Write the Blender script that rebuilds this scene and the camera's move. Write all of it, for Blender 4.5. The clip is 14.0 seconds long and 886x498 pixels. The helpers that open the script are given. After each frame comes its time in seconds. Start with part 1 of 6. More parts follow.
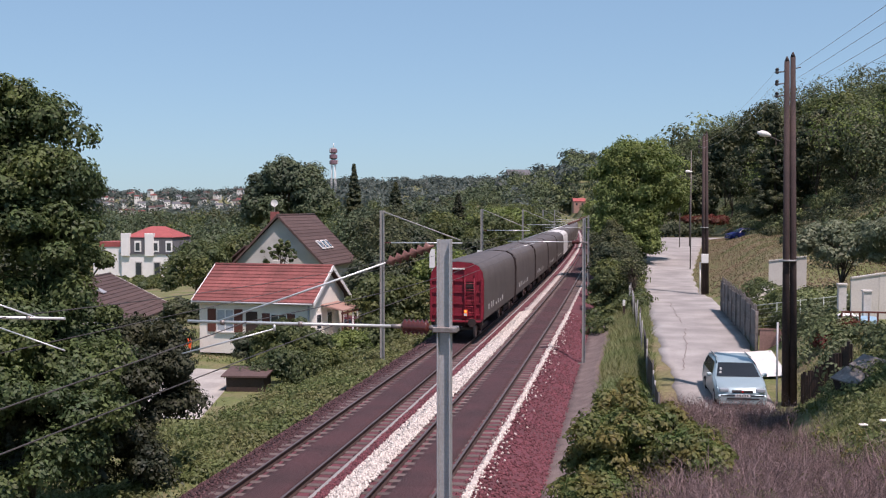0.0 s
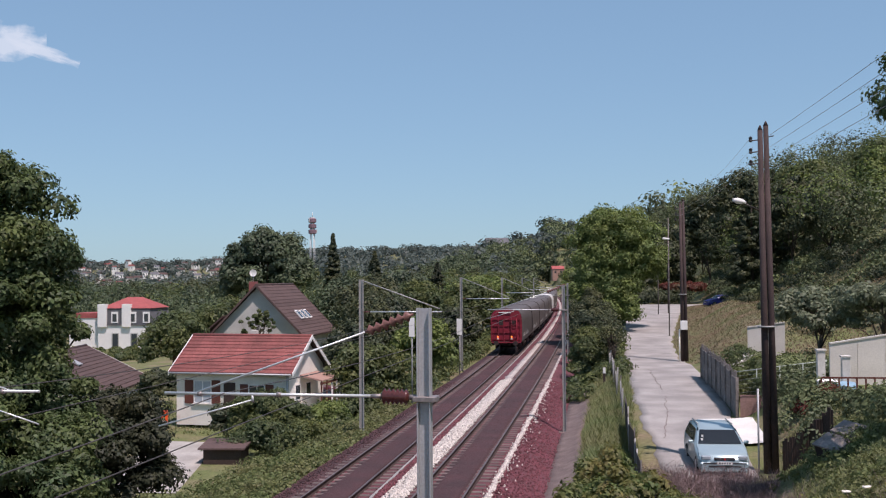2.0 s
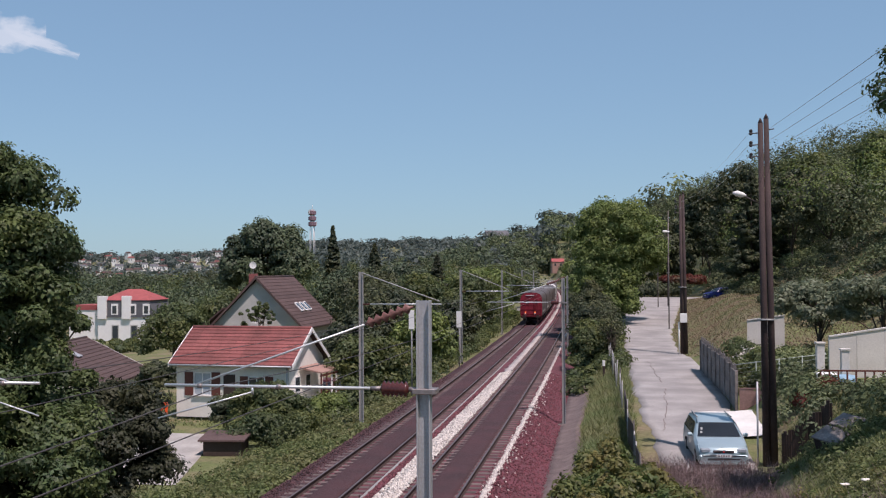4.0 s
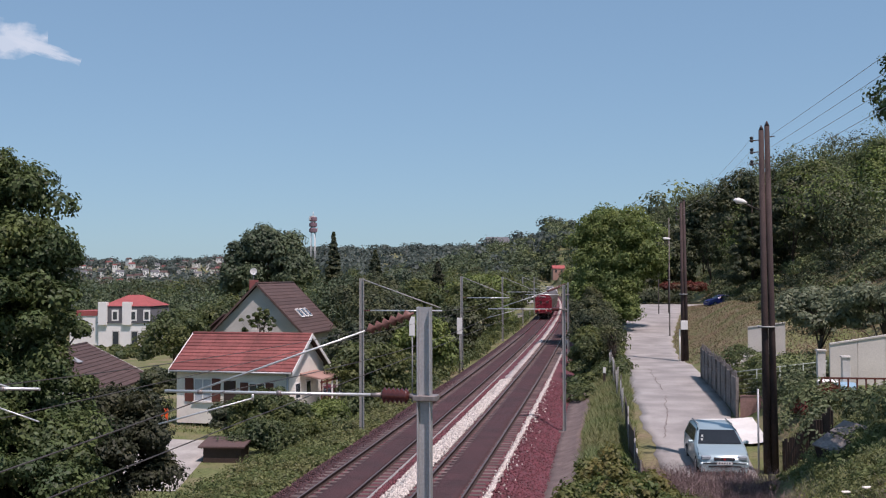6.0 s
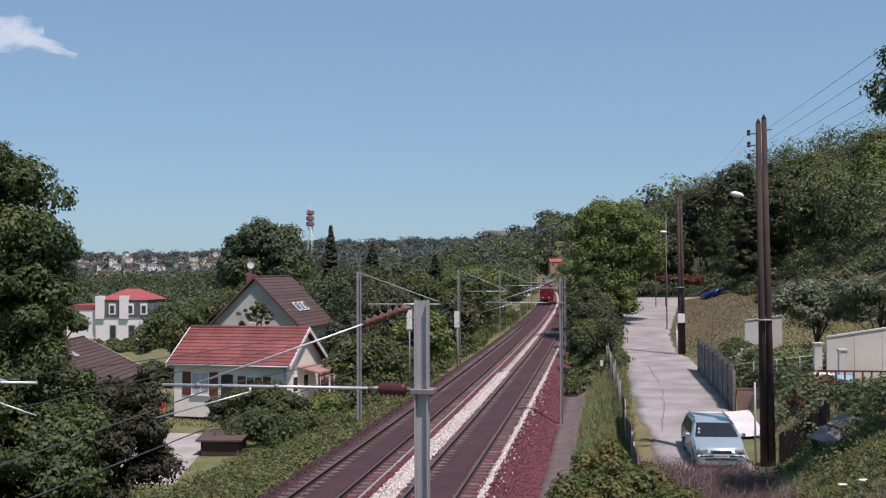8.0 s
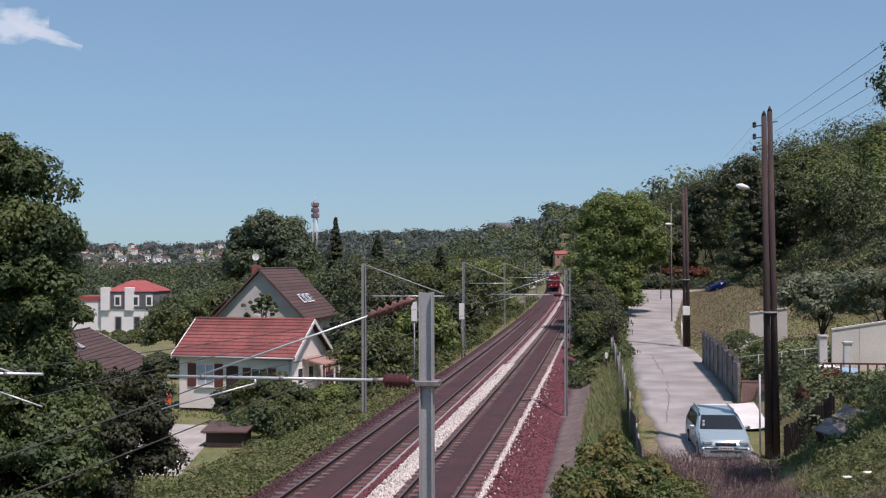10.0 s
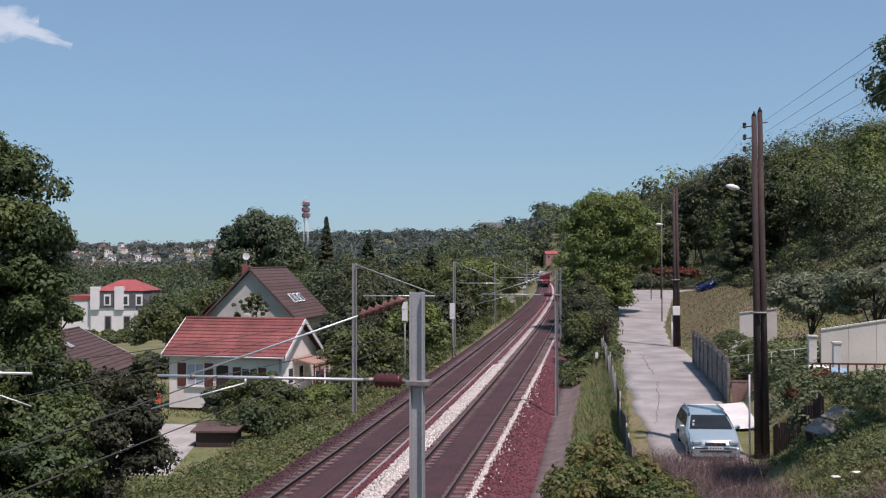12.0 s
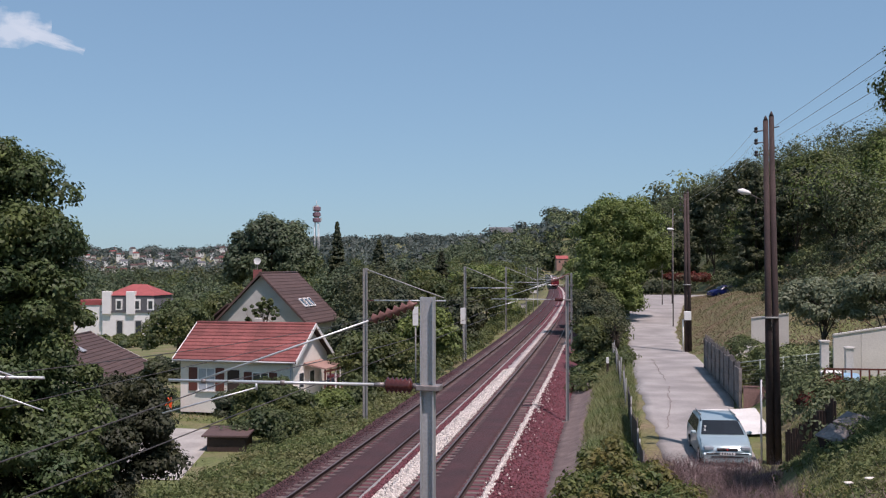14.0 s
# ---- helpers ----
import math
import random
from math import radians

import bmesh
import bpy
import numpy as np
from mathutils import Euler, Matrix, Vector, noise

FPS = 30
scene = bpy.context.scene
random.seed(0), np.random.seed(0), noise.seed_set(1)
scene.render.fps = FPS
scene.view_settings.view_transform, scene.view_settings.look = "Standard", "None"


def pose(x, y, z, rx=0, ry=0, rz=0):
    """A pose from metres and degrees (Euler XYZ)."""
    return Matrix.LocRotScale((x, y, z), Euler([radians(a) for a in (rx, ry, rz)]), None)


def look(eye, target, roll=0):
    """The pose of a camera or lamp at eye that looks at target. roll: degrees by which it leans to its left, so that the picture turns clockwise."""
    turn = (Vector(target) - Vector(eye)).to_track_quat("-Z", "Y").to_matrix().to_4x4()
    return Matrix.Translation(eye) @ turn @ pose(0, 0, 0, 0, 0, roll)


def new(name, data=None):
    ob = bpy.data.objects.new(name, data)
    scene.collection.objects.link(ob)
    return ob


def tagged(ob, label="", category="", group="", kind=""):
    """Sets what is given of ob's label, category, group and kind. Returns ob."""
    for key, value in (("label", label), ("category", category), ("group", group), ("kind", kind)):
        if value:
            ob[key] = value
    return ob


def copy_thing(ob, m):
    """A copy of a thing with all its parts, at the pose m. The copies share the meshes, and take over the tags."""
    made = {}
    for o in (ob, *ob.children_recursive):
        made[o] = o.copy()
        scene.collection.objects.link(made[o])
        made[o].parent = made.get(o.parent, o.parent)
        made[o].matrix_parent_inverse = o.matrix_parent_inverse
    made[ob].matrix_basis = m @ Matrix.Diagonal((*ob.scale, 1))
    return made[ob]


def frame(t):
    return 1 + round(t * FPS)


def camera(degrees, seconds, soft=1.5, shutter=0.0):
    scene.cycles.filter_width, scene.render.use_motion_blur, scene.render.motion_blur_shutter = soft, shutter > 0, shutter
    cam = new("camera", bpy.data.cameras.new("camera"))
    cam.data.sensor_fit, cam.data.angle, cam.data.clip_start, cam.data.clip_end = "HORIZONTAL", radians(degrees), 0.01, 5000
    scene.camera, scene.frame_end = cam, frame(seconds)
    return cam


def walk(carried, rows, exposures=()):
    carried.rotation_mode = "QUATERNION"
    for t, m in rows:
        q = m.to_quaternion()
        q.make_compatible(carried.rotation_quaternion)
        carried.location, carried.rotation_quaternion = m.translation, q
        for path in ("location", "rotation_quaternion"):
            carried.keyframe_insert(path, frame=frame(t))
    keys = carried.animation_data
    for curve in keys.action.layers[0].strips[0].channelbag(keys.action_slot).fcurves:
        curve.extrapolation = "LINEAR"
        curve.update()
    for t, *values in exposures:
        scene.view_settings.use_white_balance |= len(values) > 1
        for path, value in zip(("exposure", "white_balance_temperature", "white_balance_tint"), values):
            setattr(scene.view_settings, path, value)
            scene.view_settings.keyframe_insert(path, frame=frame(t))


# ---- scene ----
EYE = 6.5
cam = camera(46.0, 14.0, soft=1.2)
AIM = [  # seconds, yaw, pitch, roll: the camera is held by hand on a bridge
    (0.0, 10.370, -2.201, 0.000), (0.5, 8.618, -0.537, 0.250), (1.0, 8.861, 1.307, 0.106), (1.5, 9.012, 1.494, 0.351),
    (2.0, 9.229, 1.559, 0.399), (2.5, 9.205, 1.087, 0.378), (3.0, 9.238, 1.115, 0.358), (5.5, 9.173, 1.244, 0.225),
    (6.0, 9.256, 1.506, 0.195), (6.5, 9.177, 1.367, 0.228), (7.0, 9.099, 1.316, 0.169), (7.5, 9.249, 1.213, 0.263),
    (8.0, 9.105, 1.148, 0.251), (10.5, 9.402, 0.671, 0.175), (11.0, 9.361, 0.768, 0.192), (11.5, 9.053, 0.816, 0.146),
    (12.0, 8.861, 0.697, 0.084), (12.5, 9.159, 0.969, 0.147), (13.0, 9.405, 0.817, 0.163), (13.5, 9.494, 0.847, 0.039),
    (14.0, 9.448, 0.961, 0.067),
]
walk(cam, [(t, pose(0, 0, EYE, 90 + pitch, roll, yaw)) for t, yaw, pitch, roll in AIM], [(0.0, 0.22, 6800, 31), (0.5, 0.20, 6750, 30), (1.0, 0.16, 6720, 29), (1.5, 0.12, 6700, 29), (3.0, 0.02, 6680, 29), (5.5, -0.01, 6680, 29), (14.0, -0.01, 6680, 29)])

# ---- light ----
SUN_TO = Vector((0.42, -0.44, 1.25)).normalized()
sun = new("sun", bpy.data.lights.new("sun", "SUN"))
sun.data.energy, sun.data.angle, sun.data.color = 4.5, radians(0.55), (1.0, 0.95, 0.88)
sun.matrix_world = look((0, 0, 0), -SUN_TO)
world = bpy.data.worlds.new("sky")
scene.world = world
world.use_nodes = True
wn = world.node_tree
sky = wn.nodes.new("ShaderNodeTexSky")
sky.sky_type, sky.sun_disc = "NISHITA", False
sky.sun_elevation = math.asin(SUN_TO.z)
sky.sun_rotation = math.atan2(SUN_TO.x, SUN_TO.y)
sky.air_density, sky.dust_density, sky.ozone_density, sky.altitude = 1.0, 0.35, 3.2, 100
dim, soft_sky, tint = (wn.nodes.new(k) for k in ("ShaderNodeVectorMath", "ShaderNodeGamma", "ShaderNodeVectorMath"))
dim.operation = tint.operation = "MULTIPLY"
dim.inputs[1].default_value = (0.125, 0.125, 0.125)
soft_sky.inputs["Gamma"].default_value = 0.45
tint.inputs[1].default_value = (0.385, 0.605, 0.705)
wn.links.new(sky.outputs[0], dim.inputs[0]), wn.links.new(dim.outputs[0], soft_sky.inputs["Color"])
wn.links.new(soft_sky.outputs[0], tint.inputs[0]), wn.links.new(tint.outputs[0], wn.nodes["Background"].inputs["Color"])
wn.nodes["Background"].inputs["Strength"].default_value = 1.0


# ---- materials ----
def material(name, color, rough=0.7, metal=0.0, vary=0.25, scale=2.0, fine=25.0, bump=0.15, dist=0.02, second=None, piece=0.0, island=0.0, spec=0.4, lump=0.5):
    """A noise-varied surface. vary: strength of the two scales of variation; second: a colour mixed in by large noise; piece, island: variation from object to object, from island to island."""
    m = bpy.data.materials.new(name)
    m.use_nodes = True
    nt, N, L = m.node_tree, m.node_tree.nodes, m.node_tree.links
    b = N["Principled BSDF"]
    b.inputs["Roughness"].default_value, b.inputs["Metallic"].default_value = rough, metal
    b.inputs["Specular IOR Level"].default_value = spec
    geo = N.new("ShaderNodeNewGeometry")
    big, small = N.new("ShaderNodeTexNoise"), N.new("ShaderNodeTexNoise")
    for tex, s in ((big, scale), (small, fine)):
        L.new(geo.outputs["Position"] if piece == 0 else N.new("ShaderNodeTexCoord").outputs["Object"], tex.inputs["Vector"])
        tex.inputs["Scale"].default_value, tex.inputs["Detail"].default_value = s, 4
    mix = N.new("ShaderNodeMix")
    mix.data_type = "RGBA"
    mix.inputs[6].default_value = (*color, 1)
    mix.inputs[7].default_value = (*(second or [c * 0.55 for c in color]), 1)
    ramp = N.new("ShaderNodeMapRange")
    ramp.inputs[1].default_value, ramp.inputs[2].default_value = lump - 0.15, lump + 0.17
    ramp.inputs[4].default_value = 1.0 if second else min(1, vary * 2)
    L.new(big.outputs["Fac"], ramp.inputs[0])
    L.new(ramp.outputs[0], mix.inputs[0])
    hsv = N.new("ShaderNodeHueSaturation")
    L.new(mix.outputs[2], hsv.inputs["Color"])
    val = N.new("ShaderNodeMapRange")
    val.inputs[1].default_value, val.inputs[2].default_value = 0.25, 0.75
    val.inputs[3].default_value, val.inputs[4].default_value = 1 - vary, 1 + vary
    L.new(small.outputs["Fac"], val.inputs[0])
    out = val.outputs[0]
    for amount, sock in ((piece, "object"), (island, "island")):
        if amount:
            src = N.new("ShaderNodeObjectInfo").outputs["Random"] if sock == "object" else geo.outputs["Random Per Island"]
            r = N.new("ShaderNodeMapRange")
            r.inputs[3].default_value, r.inputs[4].default_value = 1 - amount, 1 + amount
            L.new(src, r.inputs[0])
            mul = N.new("ShaderNodeMath")
            mul.operation = "MULTIPLY"
            L.new(out, mul.inputs[0])
            L.new(r.outputs[0], mul.inputs[1])
            out = mul.outputs[0]
    L.new(out, hsv.inputs["Value"])
    L.new(hsv.outputs[0], b.inputs["Base Color"])
    if bump:
        bp = N.new("ShaderNodeBump")
        bp.inputs["Strength"].default_value, bp.inputs["Distance"].default_value = bump, dist
        L.new(small.outputs["Fac"], bp.inputs["Height"])
        L.new(bp.outputs[0], b.inputs["Normal"])
    return m


def leaf_material(name, color, vary=0.35, hue=0.02, scale=0.5, trans=0.42, warm=None):
    """Leaves: light shines through them; tint varies from leaf to leaf and from bough to bough."""
    m = bpy.data.materials.new(name)
    m.use_nodes = True
    N, L = m.node_tree.nodes, m.node_tree.links
    N.remove(N["Principled BSDF"])
    geo, noise_tex = N.new("ShaderNodeNewGeometry"), N.new("ShaderNodeTexNoise")
    noise_tex.inputs["Scale"].default_value = scale
    L.new(geo.outputs["Position"], noise_tex.inputs["Vector"])
    mix = N.new("ShaderNodeMix")
    mix.data_type = "RGBA"
    mix.inputs[6].default_value = (*color, 1)
    mix.inputs[7].default_value = (*(warm or (color[0] * 1.7, color[1] * 1.35, color[2] * 0.9)), 1)
    r = N.new("ShaderNodeMapRange")
    r.inputs[1].default_value, r.inputs[2].default_value = 0.35, 0.7
    L.new(noise_tex.outputs["Fac"], r.inputs[0])
    L.new(r.outputs[0], mix.inputs[0])
    hsv = N.new("ShaderNodeHueSaturation")
    L.new(mix.outputs[2], hsv.inputs["Color"])
    v = N.new("ShaderNodeMapRange")
    v.inputs[3].default_value, v.inputs[4].default_value = 1 - vary, 1 + vary
    L.new(geo.outputs["Random Per Island"], v.inputs[0])
    L.new(v.outputs[0], hsv.inputs["Value"])
    d, t, g = (N.new("ShaderNodeBsdf" + k) for k in ("Diffuse", "Translucent", "Glossy"))
    m1, m2 = N.new("ShaderNodeMixShader"), N.new("ShaderNodeMixShader")
    m1.inputs[0].default_value, m2.inputs[0].default_value = trans, 0.025
    g.inputs["Roughness"].default_value = 0.6
    L.new(hsv.outputs[0], d.inputs["Color"]), L.new(hsv.outputs[0], t.inputs["Color"])
    L.new(d.outputs[0], m1.inputs[1]), L.new(t.outputs[0], m1.inputs[2])
    L.new(m1.outputs[0], m2.inputs[1]), L.new(g.outputs[0], m2.inputs[2])
    L.new(m2.outputs[0], N["Material Output"].inputs["Surface"])
    return m


M = {
    "soil": material("soil", (0.115, 0.135, 0.045), 0.95, second=(0.22, 0.17, 0.105), scale=0.35, fine=6, vary=0.35, bump=0.5, dist=0.08, lump=0.56),
    "road": material("road", (0.235, 0.220, 0.208), 0.9, second=(0.36, 0.34, 0.32), scale=0.45, fine=14, vary=0.12, bump=0.1),
    "path": material("path", (0.120, 0.088, 0.082), 0.95, second=(0.185, 0.140, 0.125), scale=1.6, fine=30, vary=0.3, bump=0.3),
    "concrete": material("concrete", (0.56, 0.54, 0.50), 0.9, second=(0.48, 0.46, 0.42), scale=0.7, fine=15, vary=0.1),
    "ballast": material("ballast", (0.150, 0.046, 0.058), 0.95, second=(0.100, 0.038, 0.044), scale=0.6, fine=22, vary=0.45, bump=0.8, dist=0.05),
    "ballast_dark": material("ballast_dark", (0.074, 0.034, 0.037), 0.95, second=(0.050, 0.027, 0.029), scale=0.6, fine=22, vary=0.4, bump=0.8, dist=0.05),
    "stone": material("stone", (0.160, 0.052, 0.062), 0.9, island=0.5, vary=0.2, scale=8, fine=60, bump=0),
    "dark_stone": material("dark_stone", (0.080, 0.040, 0.043), 0.9, island=0.5, vary=0.2, scale=8, fine=60, bump=0),
    "white_stone": material("white_stone", (0.60, 0.55, 0.50), 0.9, island=0.3, vary=0.15, scale=8, fine=60, bump=0),
    "white_bed": material("white_bed", (0.50, 0.44, 0.41), 0.9, vary=0.3, scale=1.0, fine=24, bump=0.8, dist=0.05),
    "sleeper": material("sleeper", (0.140, 0.105, 0.098), 0.9, piece=0.35, vary=0.2, scale=3, fine=40),
    "rail_side": material("rail_side", (0.060, 0.034, 0.028), 0.75, metal=0.2, vary=0.25, scale=1.5, fine=30),
    "rail_top": material("rail_top", (0.20, 0.155, 0.145), 0.5, metal=0.7, vary=0.1, scale=0.5, fine=20, bump=0),
    "galv": material("galv", (0.42, 0.43, 0.44), 0.55, metal=0.35, vary=0.12, scale=1.5, fine=30, bump=0.05),
    "galv_dull": material("galv_dull", (0.34, 0.34, 0.33), 0.65, metal=0.2, vary=0.15, scale=1.5, fine=30, bump=0.05),
    "tube": material("tube", (0.60, 0.63, 0.63), 0.4, metal=0.5, vary=0.08, scale=3, fine=40, bump=0),
    "insulator": material("insulator", (0.085, 0.022, 0.018), 0.25, vary=0.2, scale=6, fine=40, bump=0, spec=0.6),
    "insulator_rust": material("insulator_rust", (0.20, 0.095, 0.080), 0.5, vary=0.25, scale=6, fine=40, bump=0),
    "yard": material("yard", (0.31, 0.29, 0.265), 0.95, second=(0.42, 0.395, 0.36), scale=0.6, fine=10, vary=0.15),
    "wire": material("wire", (0.10, 0.09, 0.085), 0.6, metal=0.4, bump=0),
    "wire_light": material("wire_light", (0.45, 0.46, 0.45), 0.6, metal=0.2, bump=0),
    "pole_wood": material("pole_wood", (0.066, 0.043, 0.040), 0.85, second=(0.044, 0.030, 0.029), scale=1.2, fine=22, vary=0.3, bump=0.3),
    "white_paint": material("white_paint", (0.78, 0.77, 0.74), 0.6, vary=0.06, scale=1.5, fine=12, bump=0.03),
    "cream_wall": material("cream_wall", (0.78, 0.745, 0.67), 0.85, vary=0.08, scale=0.7, fine=14, second=(0.70, 0.665, 0.59)),
    "grey_wall": material("grey_wall", (0.40, 0.39, 0.36), 0.9, vary=0.1, scale=0.6, fine=14, second=(0.50, 0.49, 0.46)),
    "block_wall": material("block_wall", (0.64, 0.61, 0.56), 0.9, vary=0.1, scale=0.6, fine=14, second=(0.54, 0.515, 0.475), piece=0.08),
    "red_tile": material("red_tile", (0.235, 0.075, 0.068), 0.85, vary=0.22, scale=0.8, fine=9, second=(0.165, 0.056, 0.05), piece=0.16, island=0.18),
    "bright_red_tile": material("bright_red_tile", (0.36, 0.09, 0.085), 0.8, vary=0.2, scale=0.8, fine=9, piece=0.1),
    "brown_tile": material("brown_tile", (0.098, 0.062, 0.056), 0.85, vary=0.2, scale=0.7, fine=8, piece=0.12),
    "slate": material("slate", (0.12, 0.12, 0.13), 0.7, vary=0.2, scale=0.7, fine=8),
    "shutter": material("shutter", (0.13, 0.042, 0.030), 0.6, vary=0.15, scale=2, fine=20),
    "dark_wood": material("dark_wood", (0.055, 0.035, 0.028), 0.75, vary=0.25, scale=2, fine=20),
    "glass": material("glass", (0.045, 0.055, 0.065), 0.08, vary=0.1, scale=1, bump=0, spec=0.8),
    "curtain": material("curtain", (0.42, 0.46, 0.50), 0.8, vary=0.15, scale=4, fine=20),
    "bark": material("bark", (0.085, 0.068, 0.052), 0.95, vary=0.3, scale=2.5, fine=18, bump=0.6, dist=0.03),
    "twig": material("twig", (0.225, 0.155, 0.150), 0.95, vary=0.2, island=0.6, scale=2, fine=18, bump=0),
    "wagon_red": material("wagon_red", (0.235, 0.014, 0.030), 0.6, vary=0.18, scale=1.2, fine=10, second=(0.17, 0.012, 0.022)),
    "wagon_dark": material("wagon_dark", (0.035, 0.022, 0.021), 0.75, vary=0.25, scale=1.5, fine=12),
    "tarp": material("tarp", (0.118, 0.100, 0.093), 0.6, vary=0.12, scale=0.8, fine=6, second=(0.092, 0.078, 0.073), bump=0.25, dist=0.03, piece=0.10),
    "tarp_light": material("tarp_light", (0.62, 0.61, 0.59), 0.6, vary=0.1, scale=0.8, fine=6),
    "steel_worn": material("steel_worn", (0.30, 0.27, 0.26), 0.55, metal=0.6, vary=0.2, scale=3),
    "car_paint": material("car_paint", (0.36, 0.47, 0.50), 0.28, metal=0.35, vary=0.03, scale=2, fine=60, bump=0, spec=0.6),
    "blue_paint": material("blue_paint", (0.02, 0.03, 0.22), 0.3, vary=0.05, bump=0, spec=0.6),
    "dark_red_paint": material("dark_red_paint", (0.10, 0.012, 0.02), 0.3, vary=0.05, bump=0, spec=0.6),
    "black_plastic": material("black_plastic", (0.022, 0.022, 0.024), 0.6, vary=0.15, bump=0),
    "rubber": material("rubber", (0.018, 0.018, 0.018), 0.85, vary=0.2, bump=0),
    "chrome": material("chrome", (0.70, 0.71, 0.72), 0.2, metal=1.0, vary=0.05, bump=0),
    "head_glass": material("head_glass", (0.30, 0.34, 0.37), 0.12, vary=0.08, bump=0, spec=0.8),
    "orange": material("orange", (0.85, 0.10, 0.02), 0.45, vary=0.08, bump=0),
    "red_plastic": material("red_plastic", (0.80, 0.02, 0.02), 0.45, vary=0.08, bump=0),
    "cyan_plastic": material("cyan_plastic", (0.24, 0.40, 0.52), 0.45, vary=0.08, bump=0),
    "terracotta": material("terracotta", (0.36, 0.22, 0.18), 0.9, vary=0.12, scale=1.5),
    "leaf_oak": leaf_material("leaf_oak", (0.060, 0.098, 0.042), scale=0.8, vary=0.45, trans=0.32),
    "leaf_dark": leaf_material("leaf_dark", (0.056, 0.076, 0.046), trans=0.28),
    "leaf_mid": leaf_material("leaf_mid", (0.082, 0.116, 0.052)),
    "leaf_lime": leaf_material("leaf_lime", (0.118, 0.170, 0.050), warm=(0.18, 0.225, 0.062), trans=0.34),
    "leaf_far": leaf_material("leaf_far", (0.066, 0.093, 0.058), scale=0.10, vary=0.45, warm=(0.118, 0.152, 0.072), trans=0.26),
    "leaf_hill": leaf_material("leaf_hill", (0.086, 0.110, 0.060), scale=0.10, vary=0.45, warm=(0.165, 0.200, 0.078), trans=0.24),
    "leaf_olive": leaf_material("leaf_olive", (0.150, 0.185, 0.110), warm=(0.21, 0.235, 0.150)),
    "leaf_autumn": leaf_material("leaf_autumn", (0.092, 0.142, 0.044), scale=1.6, warm=(0.21, 0.175, 0.056)),
    "leaf_red": leaf_material("leaf_red", (0.16, 0.035, 0.03), warm=(0.10, 0.07, 0.03)),
    "grass": leaf_material("grass", (0.132, 0.172, 0.062), scale=0.5, warm=(0.190, 0.190, 0.082)),
    "dry_grass": leaf_material("dry_grass", (0.215, 0.155, 0.105), scale=0.25, warm=(0.135, 0.150, 0.066)),
    "pale_concrete": material("pale_concrete", (0.70, 0.685, 0.65), 0.9, second=(0.60, 0.585, 0.55), scale=0.9, fine=14, vary=0.1),
    "petal": material("petal", (0.75, 0.70, 0.62), 0.8, vary=0.1, bump=0),
    # Blue-green leaf colour with the haze of distance put into it.
    "leaf_haze": leaf_material("leaf_haze", (0.078, 0.104, 0.094), scale=0.02, warm=(0.120, 0.150, 0.130)),
    # Leaf colour darkened to carry the shade of the low foliage.
    "leaf_shade": leaf_material("leaf_shade", (0.031, 0.042, 0.027), scale=1.0, trans=0.25),
    "old_concrete": material("old_concrete", (0.235, 0.205, 0.190), 0.95, vary=0.3, scale=1.1, fine=12, second=(0.13, 0.115, 0.105), bump=0.5, dist=0.03),
    "rust_sheet": material("rust_sheet", (0.25, 0.15, 0.13), 0.8, vary=0.2, scale=1.5, fine=14),
    "pale_green": material("pale_green", (0.33, 0.38, 0.33), 0.7, vary=0.1, bump=0),
    "tower_red": material("tower_red", (0.20, 0.125, 0.150), 0.8, vary=0.1, scale=0.3, bump=0),
}


def glow(name, color, strength):
    m = bpy.data.materials.new(name)
    m.use_nodes = True
    b = m.node_tree.nodes["Principled BSDF"]
    b.inputs["Base Color"].default_value = b.inputs["Emission Color"].default_value = (*color, 1)
    b.inputs["Emission Strength"].default_value = strength
    return m


M["tail_light"] = glow("tail_light", (1.0, 0.25, 0.04), 1.6)


# ---- shape helpers ----
def mesh_of(name, bm, mat, smooth=False):
    me = bpy.data.meshes.new(name)
    bm.normal_update()
    bm.to_mesh(me)
    bm.free()
    for m in (mat if isinstance(mat, (list, tuple)) else [mat]):
        me.materials.append(M[m])
    if smooth:
        me.polygons.foreach_set("use_smooth", [True] * len(me.polygons))
    return me


def part(name, bm, mat, parent=None, label="", smooth=False):
    ob = new(name, mesh_of(name, bm, mat, smooth))
    ob.parent = parent
    return tagged(ob, label)


def piece(name, me, parent, m):
    ob = new(name, me)
    ob.parent = parent
    ob.matrix_basis = m
    return ob


def thing(name, label, category, at=(0, 0, 0), turn=0, group="", kind=""):
    ob = new(name)
    ob.empty_display_size = 0.2
    ob.matrix_basis = pose(*at, 0, 0, turn)
    return tagged(ob, label, category, group, kind)


def solid(name, bm, mat, label, category, at=(0, 0, 0), turn=0, group="", kind="", smooth=False):
    ob = part(name, bm, mat, None, label, smooth)
    ob.matrix_basis = pose(*at, 0, 0, turn)
    return tagged(ob, label, category, group, kind)


